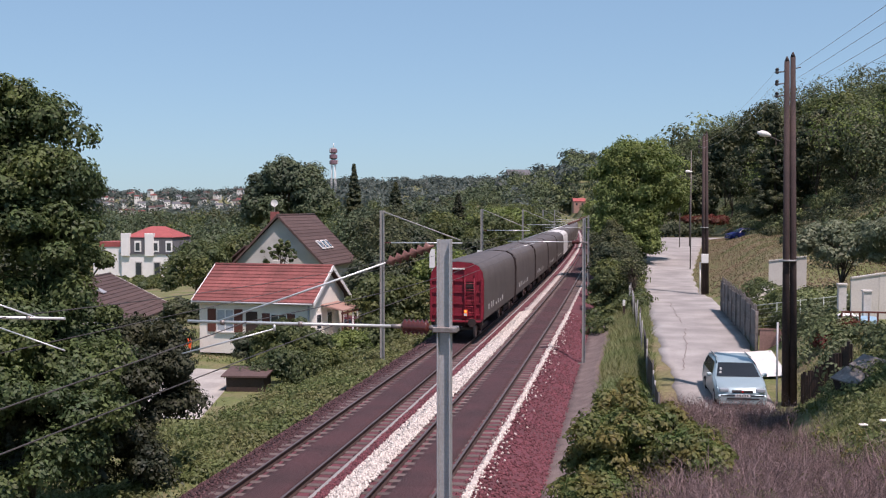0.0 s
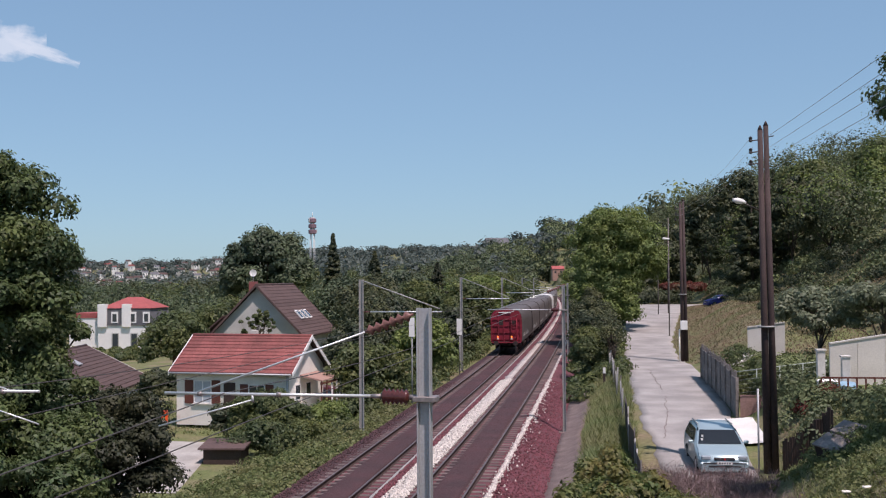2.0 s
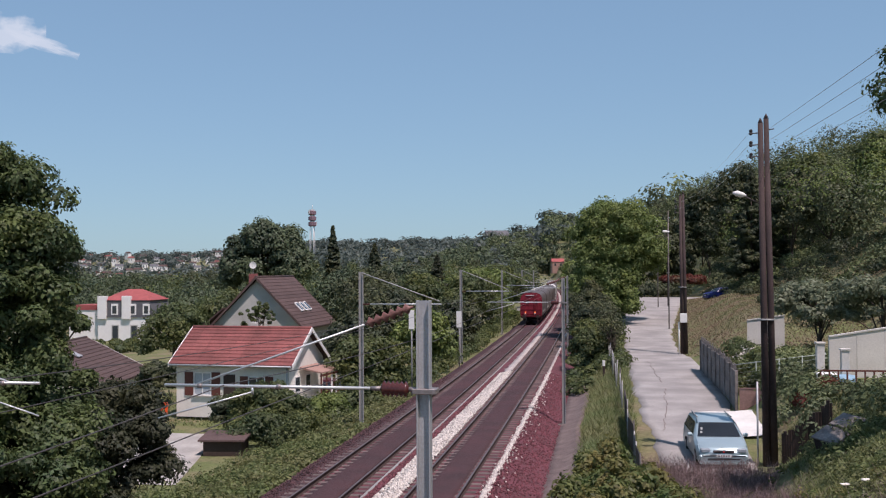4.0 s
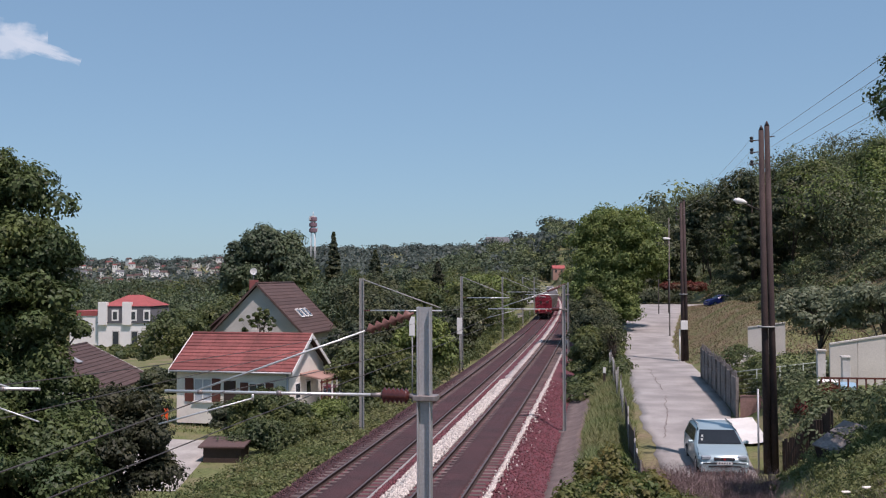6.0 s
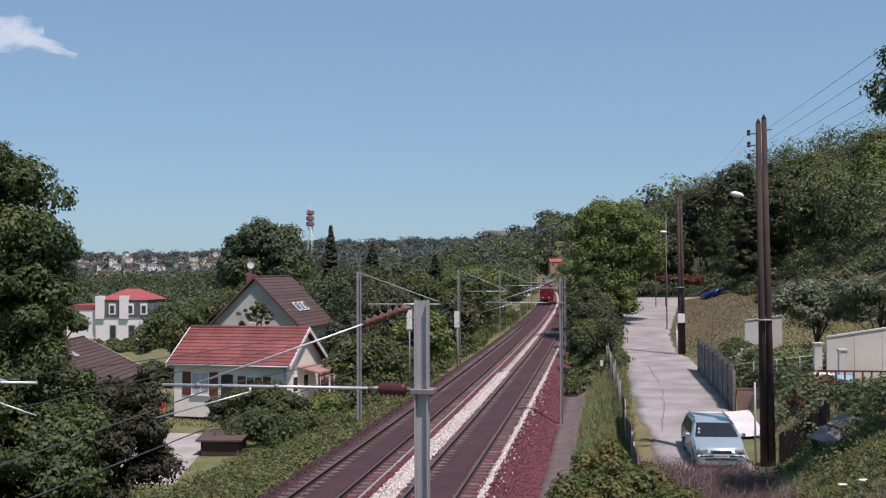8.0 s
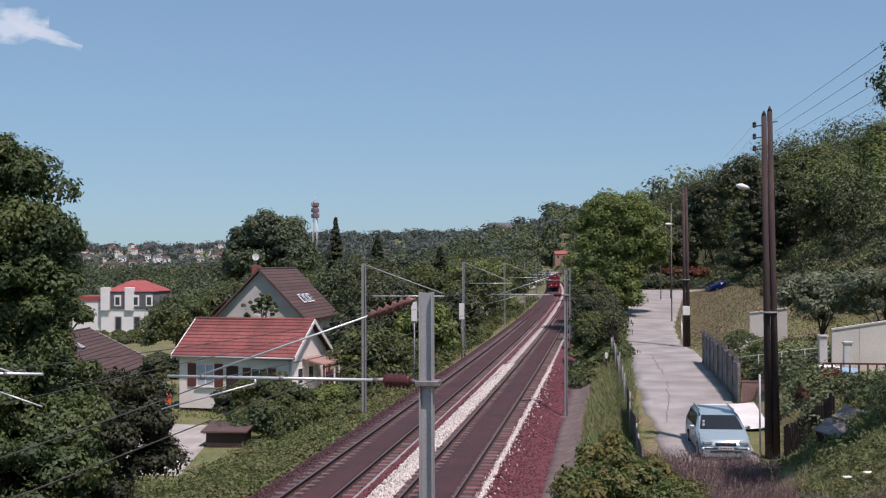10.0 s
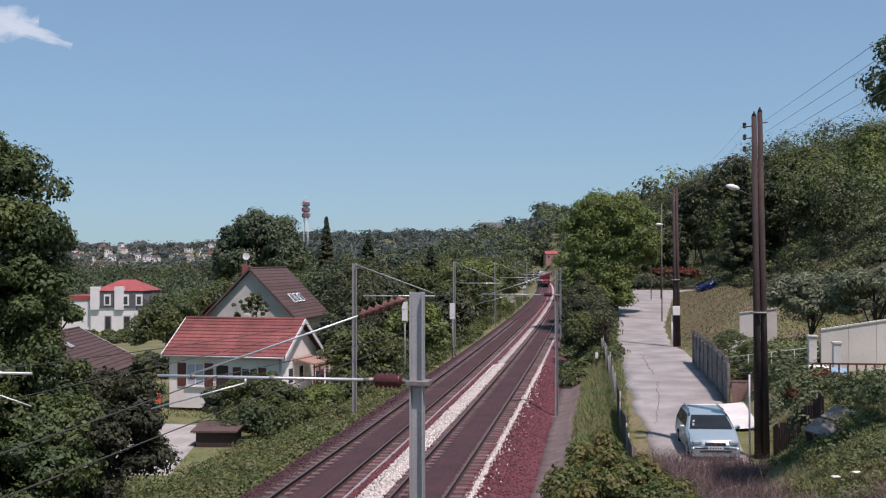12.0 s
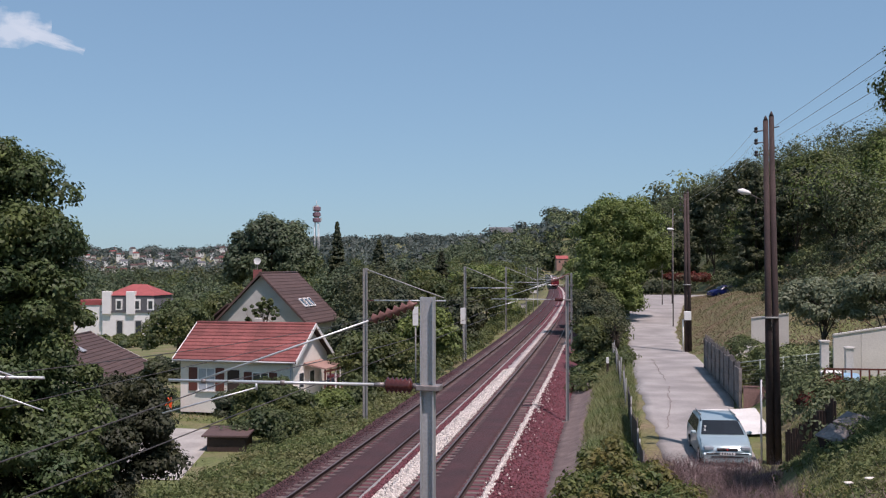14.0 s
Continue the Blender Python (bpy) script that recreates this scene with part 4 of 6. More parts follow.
def white_villa():
    h = thing("white_villa", "white two-storey villa with a mansard roof and red tiles", "house", (-72.9, 140, -4.6), 3)
    part("wall", box(bmnew(), 0, 8.2, 0, 7.0, -1, 4.55), "white_paint", h)
    part("cornice", box(bmnew(), -0.15, 8.35, -0.15, 7.15, 4.55, 4.75), "slate", h)
    bm = bmnew()
    prism(bm, [(-0.05, 4.75), (8.25, 4.75), (7.6, 7.0), (0.6, 7.0)], "y", 0.0, 7.0)
    part("mansard", bm, "slate", h, "dark slate mansard")
    bm = bmnew()
    vs = [bm.verts.new(c) for c in ((0.3, -0.1, 7.0), (7.9, -0.1, 7.0), (7.9, 7.1, 7.0), (0.3, 7.1, 7.0), (3.0, 3.5, 8.55), (5.2, 3.5, 8.55))]
    for q in ((0, 1, 5, 4), (1, 2, 5), (2, 3, 4, 5), (3, 0, 4), (3, 2, 1, 0)):
        bm.faces.new([vs[i] for i in q])
    part("roof", bm, "bright_red_tile", h, "red hipped roof")
    part("side_roof", prism(bmnew(), [(-5, 5.6), (0.0, 5.6), (0.0, 6.3), (-4.2, 6.3)], "y", 0.5, 6.5), "bright_red_tile", h)
    part("side_wall", box(bmnew(), -4.6, -0.01, 0.6, 6.4, -1, 5.6), "white_paint", h)
    for x in (0.0, 3.6):
        part("chimney", box(bmnew(), x + 0.05, x + 1.35, -0.35, 0.35, 4.3, 7.6, 0.03), "white_paint", h, "broad white chimney")
    for x in (2.5, 5.2, 7.2):
        dm = part("dormer", box(bmnew(), x - 0.5, x + 0.5, -0.1, 1.0, 4.9, 6.5), "white_paint", h)
        part("pane", box(bmnew(), x - 0.3, x + 0.3, -0.13, -0.1, 5.1, 6.2), "glass", dm)
    for x in (2.6, 5.4):
        w = part("window", box(bmnew(), x - 0.55, x + 0.55, -0.06, 0.02, 1.2, 3.5), "grey_wall", h)
        part("pane", box(bmnew(), x - 0.4, x + 0.4, -0.09, -0.06, 1.35, 3.35), "glass", w)
    return h


def brown_house():
    h = thing("low_house", "low house under a large dark brown roof", "house", (-35.9, 70.3, -3.8), 11)
    gable_walls(h, -10.5, -0.4, 0.4, 12.5, -0.5, 2.1, 4.6, "cream_wall", "y")
    gable_roof(h, -10.5, -0.4, 0.4, 12.5, 2.1, 4.7, 0.4, "brown_tile", 14, along="y", verge="concrete")
    sk = part("skylight", box(bmnew(), -0.35, 0.35, -0.45, 0.45, 0, 0.08), "galv", h)
    sk.matrix_basis = pose(-3.6, 4.5, 3.98, 0, 27, 0)
    return h


def garden_shed():
    h = thing("garden_shed", "low wooden shed with a flat brown roof", "shed", (-20.1, 49.0, ground_at(-19, 49.6)), 6)
    part("wall", box(bmnew(), 0.1, 2.0, 0.1, 1.6, -0.2, 0.75), "dark_wood", h)
    part("roof", prism(bmnew(), [(-0.1, 0.75), (1.8, 0.95), (1.8, 1.03), (-0.1, 0.83)], "x", -0.12, 2.2), "brown_tile", h)
    return h


bungalow()
grey_gable_house()
satellite_dish((-34.2, 96.4, 5.85), 10, 0.66, "white satellite dish above the chimney", 1.2)
white_villa()
satellite_dish((-76.5, 139.0, -1.0), 10, 1.0, "white satellite dish beside the villa", 5.6)
brown_house()
garden_shed()
ribbon("yard", "yard", np.arange(42.0, 56.5, 0.5), lambda y: -24.6 - 0.05 * (y - 50), lambda y: -18.6 - 0.25 * (y - 43), 0.04, "pale concrete yard", "yard", 8)
for i in range(5):
    solid("garden_step", box(bmnew(), -0.6, 0.6, -0.18, 0.18, -0.15, 0.17, 0.015), "old_concrete", "grey concrete garden step", "step", (-26.4 - 0.05 * i, 56.8 + 0.34 * i, ground_at(-26.4, 56.8) + 0.16 * i), 12, "garden steps")
solid("toy_slide", prism(prism(bmnew(), [(0, 0), (0.25, 0), (1.4, 0.9), (1.4, 1.1), (1.2, 1.1)], "y", -0.25, 0.25), [(1.25, 0), (1.4, 0), (1.5, 1.1), (1.35, 1.1)], "y", -0.22, 0.22), "orange", "orange plastic garden slide", "toy", (-28.3, 60.0, ground_at(-28, 60)), 20)
solid("play_house", prism(box(bmnew(), -0.4, 0.4, -0.4, 0.4, 0, 1.0, 0.02), [(-0.5, 1.0), (0.5, 1.0), (0, 1.55)], "y", -0.5, 0.5), "red_plastic", "bright red plastic garden toy", "toy", (-32.2, 60.5, ground_at(-32, 60.5) + 0.0), 10)


# ---- the lane ----
RY = np.concatenate([np.arange(36.5, 110, 0.8), np.arange(110, 152, 2.0)])


def lane_level(x, y):
    return float(road_z(y))


ribbon("road", "road", RY, lambda y: lane_west(y) + 0.12 * np.sin(y * 0.9) + 0.08 * np.sin(y * 2.7), lambda y: lane_east(y) + 0.10 * np.sin(y * 1.3 + 1) * (y > 67), 0.05, "worn pale grey lane with patched surface", "road", 12, lane_level)
ribbon("driveway", "pale_concrete", np.arange(43.0, 48.5, 0.5), lambda y: 3.3 + 0.12 * np.sin(y * 2) + 0.12 * abs(y - 45.5), lambda y: 7.4, 0.075, "bright concrete driveway", "driveway", 8, lambda x, y: float(road_z(y)) + 0.02 + 0.10 * max(x - 5, 0))


def utility_pole(x, y, height, label, double=True, lean=0.0, r=0.14):
    z = ground_at(x, y)
    t = thing("utility_pole", label, "pole", (x, y, z), group="poles along the lane")
    for i, dx in enumerate((-0.105, 0.095) if double else (0,)):
        h = height - 0.1 + 0.15 * i
        part("pole", rod(rod(bmnew(), (dx * 1.35 - lean, 0, -0.4), (dx, 0.02 * i, h), r, r * 0.66, 10), (dx, 0.02 * i, h), (dx, 0.02 * i, h + 0.18), r * 0.66, 0.02, 10), "pole_wood", t)
    for i in range(3 if height > 9 else 0):
        zz = height - 0.45 - 0.42 * i
        b = part("bracket", rod(bmnew(), (-0.15, 0, zz), (-0.46, -0.02, zz - 0.02), 0.022), "wire", t)
        part("pin_insulator", lathe(bmnew(), (-0.44, -0.02, zz - 0.08), (-0.44, -0.02, zz + 0.13), [(0, 0.03), (0.2, 0.075), (0.5, 0.05), (0.8, 0.07), (1, 0.03)], 10), "black_plastic", b)
    part("pole_band", rod(bmnew(), (0.01, 0, height * 0.42), (0.01, 0, height * 0.42 + 0.06), 0.30 if double else 0.16, n=12), "galv_dull", t)
    return t


pole_a = utility_pole(5.36, 38.5, 12.3, "paired dark timber utility poles beside the lane", lean=-0.13)
part("bracket", rod(bmnew(), (0.15, 0, 11.95), (0.36, -0.02, 11.98), 0.02), "wire", pole_a)
part("conduit", rod(bmnew(), (-0.33, -0.12, -0.1), (-0.33, -0.12, 3.0), 0.035), "galv", pole_a, "pale grey cable conduit")
part("lamp_arm", rod(bmnew(), (-0.1, 0, 9.3), (-0.8, -0.25, 9.62), 0.022), "wire", pole_a)
head = part("lamp_head", lathe(bmnew(), (-0.66, -0.22, 9.60), (-1.12, -0.42, 9.70), [(0, 0.04), (0.25, 0.09), (0.7, 0.11), (1, 0.04)], 10), "white_paint", pole_a, "white street lamp head", True)
pole_b = utility_pole(5.0, 77.5, 11.6, "paired timber utility poles with a white meter box", lean=-0.1)
part("meter_box", box(bmnew(), -0.22, 0.28, -0.42, -0.2, 2.35, 3.0, 0.02), "white_paint", pole_b, "white meter box")
part("conduit", rod(bmnew(), (-0.28, -0.2, -0.1), (-0.28, -0.2, 2.4), 0.05), "white_paint", pole_b)
utility_pole(6.6, 128, 9.5, "slim timber utility pole far down the lane", double=False, r=0.12)
for x, y, z, s in ((5.2, 100, 9.95, 1), (5.3, 126, 12.2, 1)):
    t = thing("street_lamp", "slender street lamp with a white head", "street lamp", (x, y, ground_at(x, y)), group="street lamps")
    hh = z - ground_at(x, y)
    part("lamp_post", rod(bmnew(), (0, 0, -0.2), (0, 0, hh + (2.0 if y < 110 else 0)), 0.06, 0.04), "old_concrete", t)
    part("lamp_head", lathe(bmnew(), (0.1, 0, hh), (-0.55, -0.3, hh + 0.05), [(0, 0.05), (0.3, 0.11), (0.8, 0.12), (1, 0.05)], 10), "white_paint", t, "white lamp head", True)
wires = thing("power_lines", "thin overhead power wires between the poles", "cable")
for i in range(4):
    z = 11.5 - 0.42 * i
    part("wire", sagging((5.60, 38.5, z), (3.55, -20.0, 8.75 - 0.10 * i), 0.12, 0.006, 14), "wire_light", wires)
    if i < 3:
        part("wire", sagging((5.0, 38.5, z), (4.5, 77.5, z + 0.2), 0.5, 0.005, 10), "wire_light", wires)


def family_car(name, label, at, turn, paint):
    """A tall estate car; nose towards -y."""
    t = thing(name, label, "car", at, turn)
    W = 0.87
    side = [(0.0, 0.40), (0.0, 0.58), (0.06, 0.72), (0.26, 0.83), (0.64, 0.92), (1.02, 0.99), (1.75, 1.42), (2.2, 1.53), (3.5, 1.55), (4.15, 1.46), (4.45, 1.0), (4.5, 0.5), (4.4, 0.30), (0.1, 0.28)]
    bm = bmnew()
    cols = []
    for s, inset in ((-1.0, 0.0), (-0.93, 0.0), (-0.5, 0), (0, 0), (0.5, 0), (0.93, 0.0), (1.0, 0.0)):
        ring = []
        for y, z in side:
            k = 1.0 if z < 1.0 else 1.0 - 0.25 * (z - 1.0) / 0.55
            yy, zz = y, z
            if abs(s) > 0.95:
                zz = z - 0.03
            if y < 0.3:
                yy = y + 0.16 * s * s * s * s
            ring.append(bm.verts.new((s * W * k, yy, zz)))
        cols.append(ring)
    for p, q in zip(cols, cols[1:]):
        for i in range(len(side)):
            bm.faces.new((p[i], q[i], q[(i + 1) % len(side)], p[(i + 1) % len(side)])).smooth = True
    bm.faces.new(cols[0]), bm.faces.new(cols[-1][::-1])
    bmesh.ops.recalc_face_normals(bm, faces=bm.faces[:])
    bmesh.ops.bevel(bm, geom=[e for e in bm.edges if e.calc_face_angle(0) > 0.5], offset=0.05, segments=3, affect="EDGES")
    for f in bm.faces:
        f.smooth = True
    body = part("body", bm, paint, t)
    ws = bmnew()
    vs = [ws.verts.new(c) for c in ((-0.76, 1.05, 1.022), (0.76, 1.05, 1.022), (0.62, 1.73, 1.432), (-0.62, 1.73, 1.432))]
    ws.faces.new(vs)
    bmesh.ops.solidify(ws, geom=ws.faces[:], thickness=-0.012)
    part("windscreen", ws, "glass", t, "dark windscreen")
    for s in (-1, 1):
        sw = bmnew()
        vs = [sw.verts.new(c) for c in ((s * 0.875, 1.40, 1.02), (s * 0.875, 4.0, 1.04), (s * 0.72, 3.85, 1.42), (s * 0.72, 1.95, 1.42))]
        sw.faces.new(vs)
        bmesh.ops.solidify(sw, geom=sw.faces[:], thickness=0.012)
        part("side_window", sw, "glass", t)
        part("mirror", box(bmnew(), s * 0.98 - 0.09, s * 0.98 + 0.09, 1.35, 1.48, 0.98, 1.1, 0.03), paint, t)
        part("headlight", box(bmnew(), s * 0.62 - 0.17, s * 0.62 + 0.17, 0.03, 0.24, 0.61, 0.755, 0.035), "head_glass", t, "clear headlight")
        part("roof_rail", rod(bmnew(), (s * 0.62, 2.2, 1.57), (s * 0.62, 3.8, 1.57), 0.02), "galv_dull", t)
        for y in (0.85, 3.65):
            w = part("wheel", rod(bmnew(), (s * 0.70, y, 0.31), (s * 0.88, y, 0.31), 0.31, n=18), "rubber", t)
            part("rim", rod(bmnew(), (s * 0.878, y, 0.31), (s * 0.89, y, 0.31), 0.2, n=14), "galv", w)
    g = part("grille", box(bmnew(), -0.36, 0.36, -0.012, 0.1, 0.60, 0.70, 0.02), "black_plastic", t)
    part("grille_bar", box(bmnew(), -0.36, 0.36, -0.02, -0.013, 0.645, 0.66), "chrome", g)
    part("badge", rod(bmnew(), (0, -0.03, 0.655), (0, -0.01, 0.655), 0.03), "red_plastic", g)
    bp = part("bumper", box(bmnew(), -0.84, 0.84, -0.03, 0.3, 0.20, 0.54, 0.05), paint, t)
    part("bumper_strip", box(bmnew(), -0.74, 0.74, -0.040, -0.026, 0.50, 0.535), "black_plastic", bp)
    part("lower_grille", box(bmnew(), -0.55, 0.55, -0.046, -0.03, 0.385, 0.43), "black_plastic", bp)
    pl = part("number_plate", box(bmnew(), -0.26, 0.26, -0.058, -0.045, 0.47, 0.57), "white_paint", bp, "white plate with dark bars")
    for i in range(5):
        part("plate_bar", box(bmnew(), -0.2 + 0.085 * i, -0.15 + 0.085 * i, -0.062, -0.0585, 0.495, 0.55), "black_plastic", pl)
    for z in (1.14, 1.24):
        part("sticker", box(bmnew(), -0.68 + (z - 1.0) * 0.3, -0.61 + (z - 1.0) * 0.3, 1.05 + (z - 1.022) * 1.66 - 0.04, 1.05 + (z - 1.022) * 1.66 - 0.022, z - 0.03, z + 0.05), "white_paint", t)
    return t


family_car("family_car", "light blue metallic estate car parked on the lane", (3.78, 37.6, -0.55), 3.0, "car_paint")
family_car("hatchback", "dark blue car parked under trees", (12.3, 144.0, ground_at(13.0, 145.5) - 0.05), -68, "blue_paint")
family_car("hatchback", "dark red car parked beside the bungalow", (-17.8, 72.0, ground_at(-17.8, 72)), 75, "dark_red_paint")


def seam(pts, w=0.05):
    """A crooked tar seam across the lane."""
    bm = bmnew()
    prev = None
    for x, y in pts:
        z = float(road_z(y)) + 0.064
        pair = [bm.verts.new((x - w, y, z)), bm.verts.new((x + w, y + 0.02, z))]
        if prev:
            bm.faces.new((prev[0], prev[1], pair[1], pair[0]))
        prev = pair
    return solid("tar_seam", bm, "path", "dark crooked tar seam in the lane", "road", kind="structure")


seam_r = random.Random(8)
for x0, y0, dx, n in ((2.0, 44, 0.04, 26), (2.6, 58, -0.02, 30)):
    x, pts = x0, []
    for i in range(n):
        x += dx + seam_r.uniform(-0.09, 0.09)
        pts.append((x, y0 + i * 0.45))
    seam(pts, seam_r.uniform(0.010, 0.022))


# ---- walls and fences on the east side ----
def block_wall(name, label, a, b, z0a, za, z0b, zb, mat, thick=0.2, cap="concrete"):
    a, b = Vector((*a, 0)), Vector((*b, 0))
    d = (b - a)
    t = thing(name, label, "wall", (a.x, a.y, 0), math.degrees(math.atan2(d.y, d.x)))
    n = max(1, round(d.length / 1.2))
    for i in range(n):
        s0, s1 = i / n, (i + 1) / n
        part("panel", prism(bmnew(), [(s0 * d.length, z0a + (z0b - z0a) * s0), (s1 * d.length - 0.012, z0a + (z0b - z0a) * s1), (s1 * d.length - 0.012, za + (zb - za) * s1), (s0 * d.length, za + (zb - za) * s0)], "y", 0, thick), mat, t)
    part("coping", prism(bmnew(), [(0, za + 0.005), (d.length, zb + 0.005), (d.length, zb + 0.07), (0, za + 0.07)], "y", -0.04, thick + 0.04), cap, t)
    return t


block_wall("garden_wall", "pale grey rendered garden wall", (9.42, 48.3), (12.9, 48.2), 1.2, 3.42, 1.2, 4.0, "block_wall")
block_wall("garden_wall", "pale grey rendered garden wall", (7.8, 63.6), (9.9, 63.4), 1.6, 3.4, 1.8, 3.7, "block_wall")
panel_fence = thing("concrete_fence", "weathered grey precast concrete panel fence beside the lane", "fence")
wall_r = random.Random(4)
slab_mesh = mesh_of("slab", box(bmnew(), -0.03, 0.03, -1.03, 1.03, -0.19, 0.19, 0.012), "old_concrete")
for i in range(9):
    y0, y1 = 48.6 + 2.12 * i, 48.6 + 2.12 * (i + 1)
    x0, z0 = 5.46 - 0.01 * (y0 - 48.6), float(road_z(y0)) - 0.15
    part("post", box(bmnew(), x0 - 0.07, x0 + 0.07, y0 - 0.07, y0 + 0.07, z0 - 0.3, z0 + 2.0 + wall_r.uniform(-0.04, 0.06), 0.012), "old_concrete", panel_fence)
    for k in range(5 if i < 8 else 0):
        piece("slab", slab_mesh, panel_fence, pose(x0 + wall_r.uniform(-0.015, 0.015), (y0 + y1) / 2, z0 + 0.20 + 0.386 * k, wall_r.uniform(-0.8, 0.8), wall_r.uniform(-2, 2), 0.3))
    for k in range(7 if i < 8 else 0):
        part("picket", box(bmnew(), x0 - 0.02, x0 + 0.02, y0 + 0.3 * k + 0.1, y0 + 0.3 * k + 0.24, z0 + 1.96, z0 + 2.12 + wall_r.uniform(0, 0.18), 0.006), "old_concrete", panel_fence)
gate = thing("metal_gate", "rusty brown sheet metal gate across the driveway", "gate", (5.58, 48.45, 0.0))
part("gate_sheet", box(bmnew(), 0, 1.7, -0.012, 0.012, 0.16, 1.14), "rust_sheet", gate)
for z in (0.18, 1.12):
    part("gate_bar", box(bmnew(), -0.02, 1.72, -0.035, -0.013, z - 0.03, z + 0.03), "rust_sheet", gate)
mesh_fence = thing("garden_fence", "pale green wire fence across the garden", "fence", (5.5, 50.2, 0))
for i in range(5):
    part("post", rod(bmnew(), (1.05 * i, 0.1 * i, 0.6), (1.05 * i, 0.1 * i, 2.05 + 0.13 * i), 0.025, n=6), "pale_green", mesh_fence)
for k in range(6):
    part("strand", rod(bmnew(), (0, 0, 1.0 + 0.2 * k), (4.2, 0.4, 1.52 + 0.2 * k), 0.022 if k == 5 else 0.006, n=4), "pale_green", mesh_fence)
for x, y, h in ((8.6, 46.0, 3.3), (9.55, 45.8, 3.05)):
    z = ground_at(x, y) - 0.2
    solid("gate_pillar", box(box(bmnew(), -0.16, 0.16, -0.16, 0.16, z, h, 0.01), -0.2, 0.2, -0.2, 0.2, h + 0.002, h + 0.08, 0.01), "concrete", "square pale concrete gate pillar", "pillar", (x, y, 0), 0, "gate pillars")
fence = thing("wire_fence", "sagging wire mesh fence on thin posts beside the lane", "fence")
prev = None
for i in range(26):
    y = 33 + 2.2 * i
    x = 0.75 - 0.030 * (y - 37) * (y > 37) + 0.25 * math.sin(y) * 0.2
    z = ground_at(x, y)
    part("post", rod(bmnew(), (x, y, z - 0.2), (x + 0.05 * math.sin(i * 3), y, z + 1.35), 0.035, 0.03, 6), "galv_dull" if i % 3 else "wire", fence)
    if prev:
        for k in range(8):
            h = 0.12 + 0.16 * k
            part("strand", rod(bmnew(), (prev[0], prev[1], prev[2] + h), (x, y, z + h), 0.008, n=4), "wire", fence)
        if 35 < y < 47:
            a, b = Vector((prev[0], prev[1], 0)), Vector((x, y, 0))
            scr = part("screen_panel", box(bmnew(), 0.03, (b - a).length - 0.03, -0.012, 0.012, z + 0.02, z + 1.15 + 0.08 * math.sin(i)), "dark_wood", fence, "dark torn screening panel")
            scr.matrix_basis = pose(a.x, a.y, 0, 0, 0, math.degrees(math.atan2(b.y - a.y, b.x - a.x)))
    prev = (x, y, z)
palisade = thing("board_fence", "dark board fence below the utility poles", "fence")
for i in range(22):
    x, y = 5.9 + 0.07 * i, 38.4 - 0.04 * i
    z = ground_at(x, y)
    part("board", box(bmnew(), -0.06, 0.06, -0.015, 0.015, z - 0.2, z + 1.1 + 0.08 * math.sin(i * 2.3), 0.004), "dark_wood", palisade).matrix_basis = pose(x, y, 0, 2 * math.sin(i), 0, -40)
tip = thing("tipped_cabinet", "grey weathered box lying tilted in the grass", "box")
tip.matrix_basis = pose(6.85, 33.4, ground_at(6.85, 33.4) + 0.02, 6, -26, 34)
part("box_body", box(bmnew(), -0.72, 0.72, -0.45, 0.45, -0.30, 0.22, 0.02), "pole_wood", tip)
for x0, x1 in ((-0.76, -0.02), (0.06, 0.74)):
    part("box_lid", box(bmnew(), x0, x1, -0.50, 0.48, 0.222, 0.28, 0.015), "old_concrete", tip)
part("side_panel", box(bmnew(), -0.70, 0.70, -0.475, -0.452, -0.26, 0.20, 0.006), "galv_dull", tip)
marker = thing("marker_post", "short white marker post beside the railway path", "post", (-0.55, 62.0, ground_at(-0.55, 62.0)))
part("post", box(bmnew(), -0.07, 0.07, -0.05, 0.05, -0.2, 1.05, 0.01), "dark_wood", marker)
part("white_band", box(bmnew(), -0.076, 0.076, -0.056, 0.056, 0.72, 1.06, 0.01), "white_paint", marker)


pool = thing("paddling_pool", "cyan and white paddling pool in the garden", "pool", (9.35, 45.2, ground_at(9.35, 45.2)))
part("pool_rim", lathe(bmnew(), (0, 0, 0), (0, 0, 0.4), [(0, 0.45), (0.5, 0.5), (1, 0.45), (0.9, 0.38)], 18), "cyan_plastic", pool, "", True)
part("pool_cover", box(bmnew(), -1.1, -0.3, -0.5, 0.3, 0.42, 0.5, 0.03), "white_paint", pool, "crumpled white cover")
rail = thing("garden_rail", "low brown garden railing", "railing", (8.2, 43.8, 0))
for i in range(9):
    part("baluster", box(bmnew(), 0.34 * i - 0.03, 0.34 * i + 0.03, -0.03, 0.03, ground_at(8.2 + 0.34 * i, 43.8) - 0.1, 2.35), "shutter", rail)
part("top_rail", box(bmnew(), -0.1, 2.9, -0.04, 0.04, 2.352, 2.42), "shutter", rail)


def sign(name, label, x, y, top, w, h, mat):
    z = ground_at(x, y)
    t = thing(name, label, "sign", (x, y, 0))
    part("sign_post", rod(bmnew(), (0, 0.05, z - 0.1), (0, 0.05, top), 0.04), "galv_dull", t)
    part("plate", box(bmnew(), -w / 2, w / 2, -0.02, 0.0, top - h, top, 0.004), mat, t)
    return t


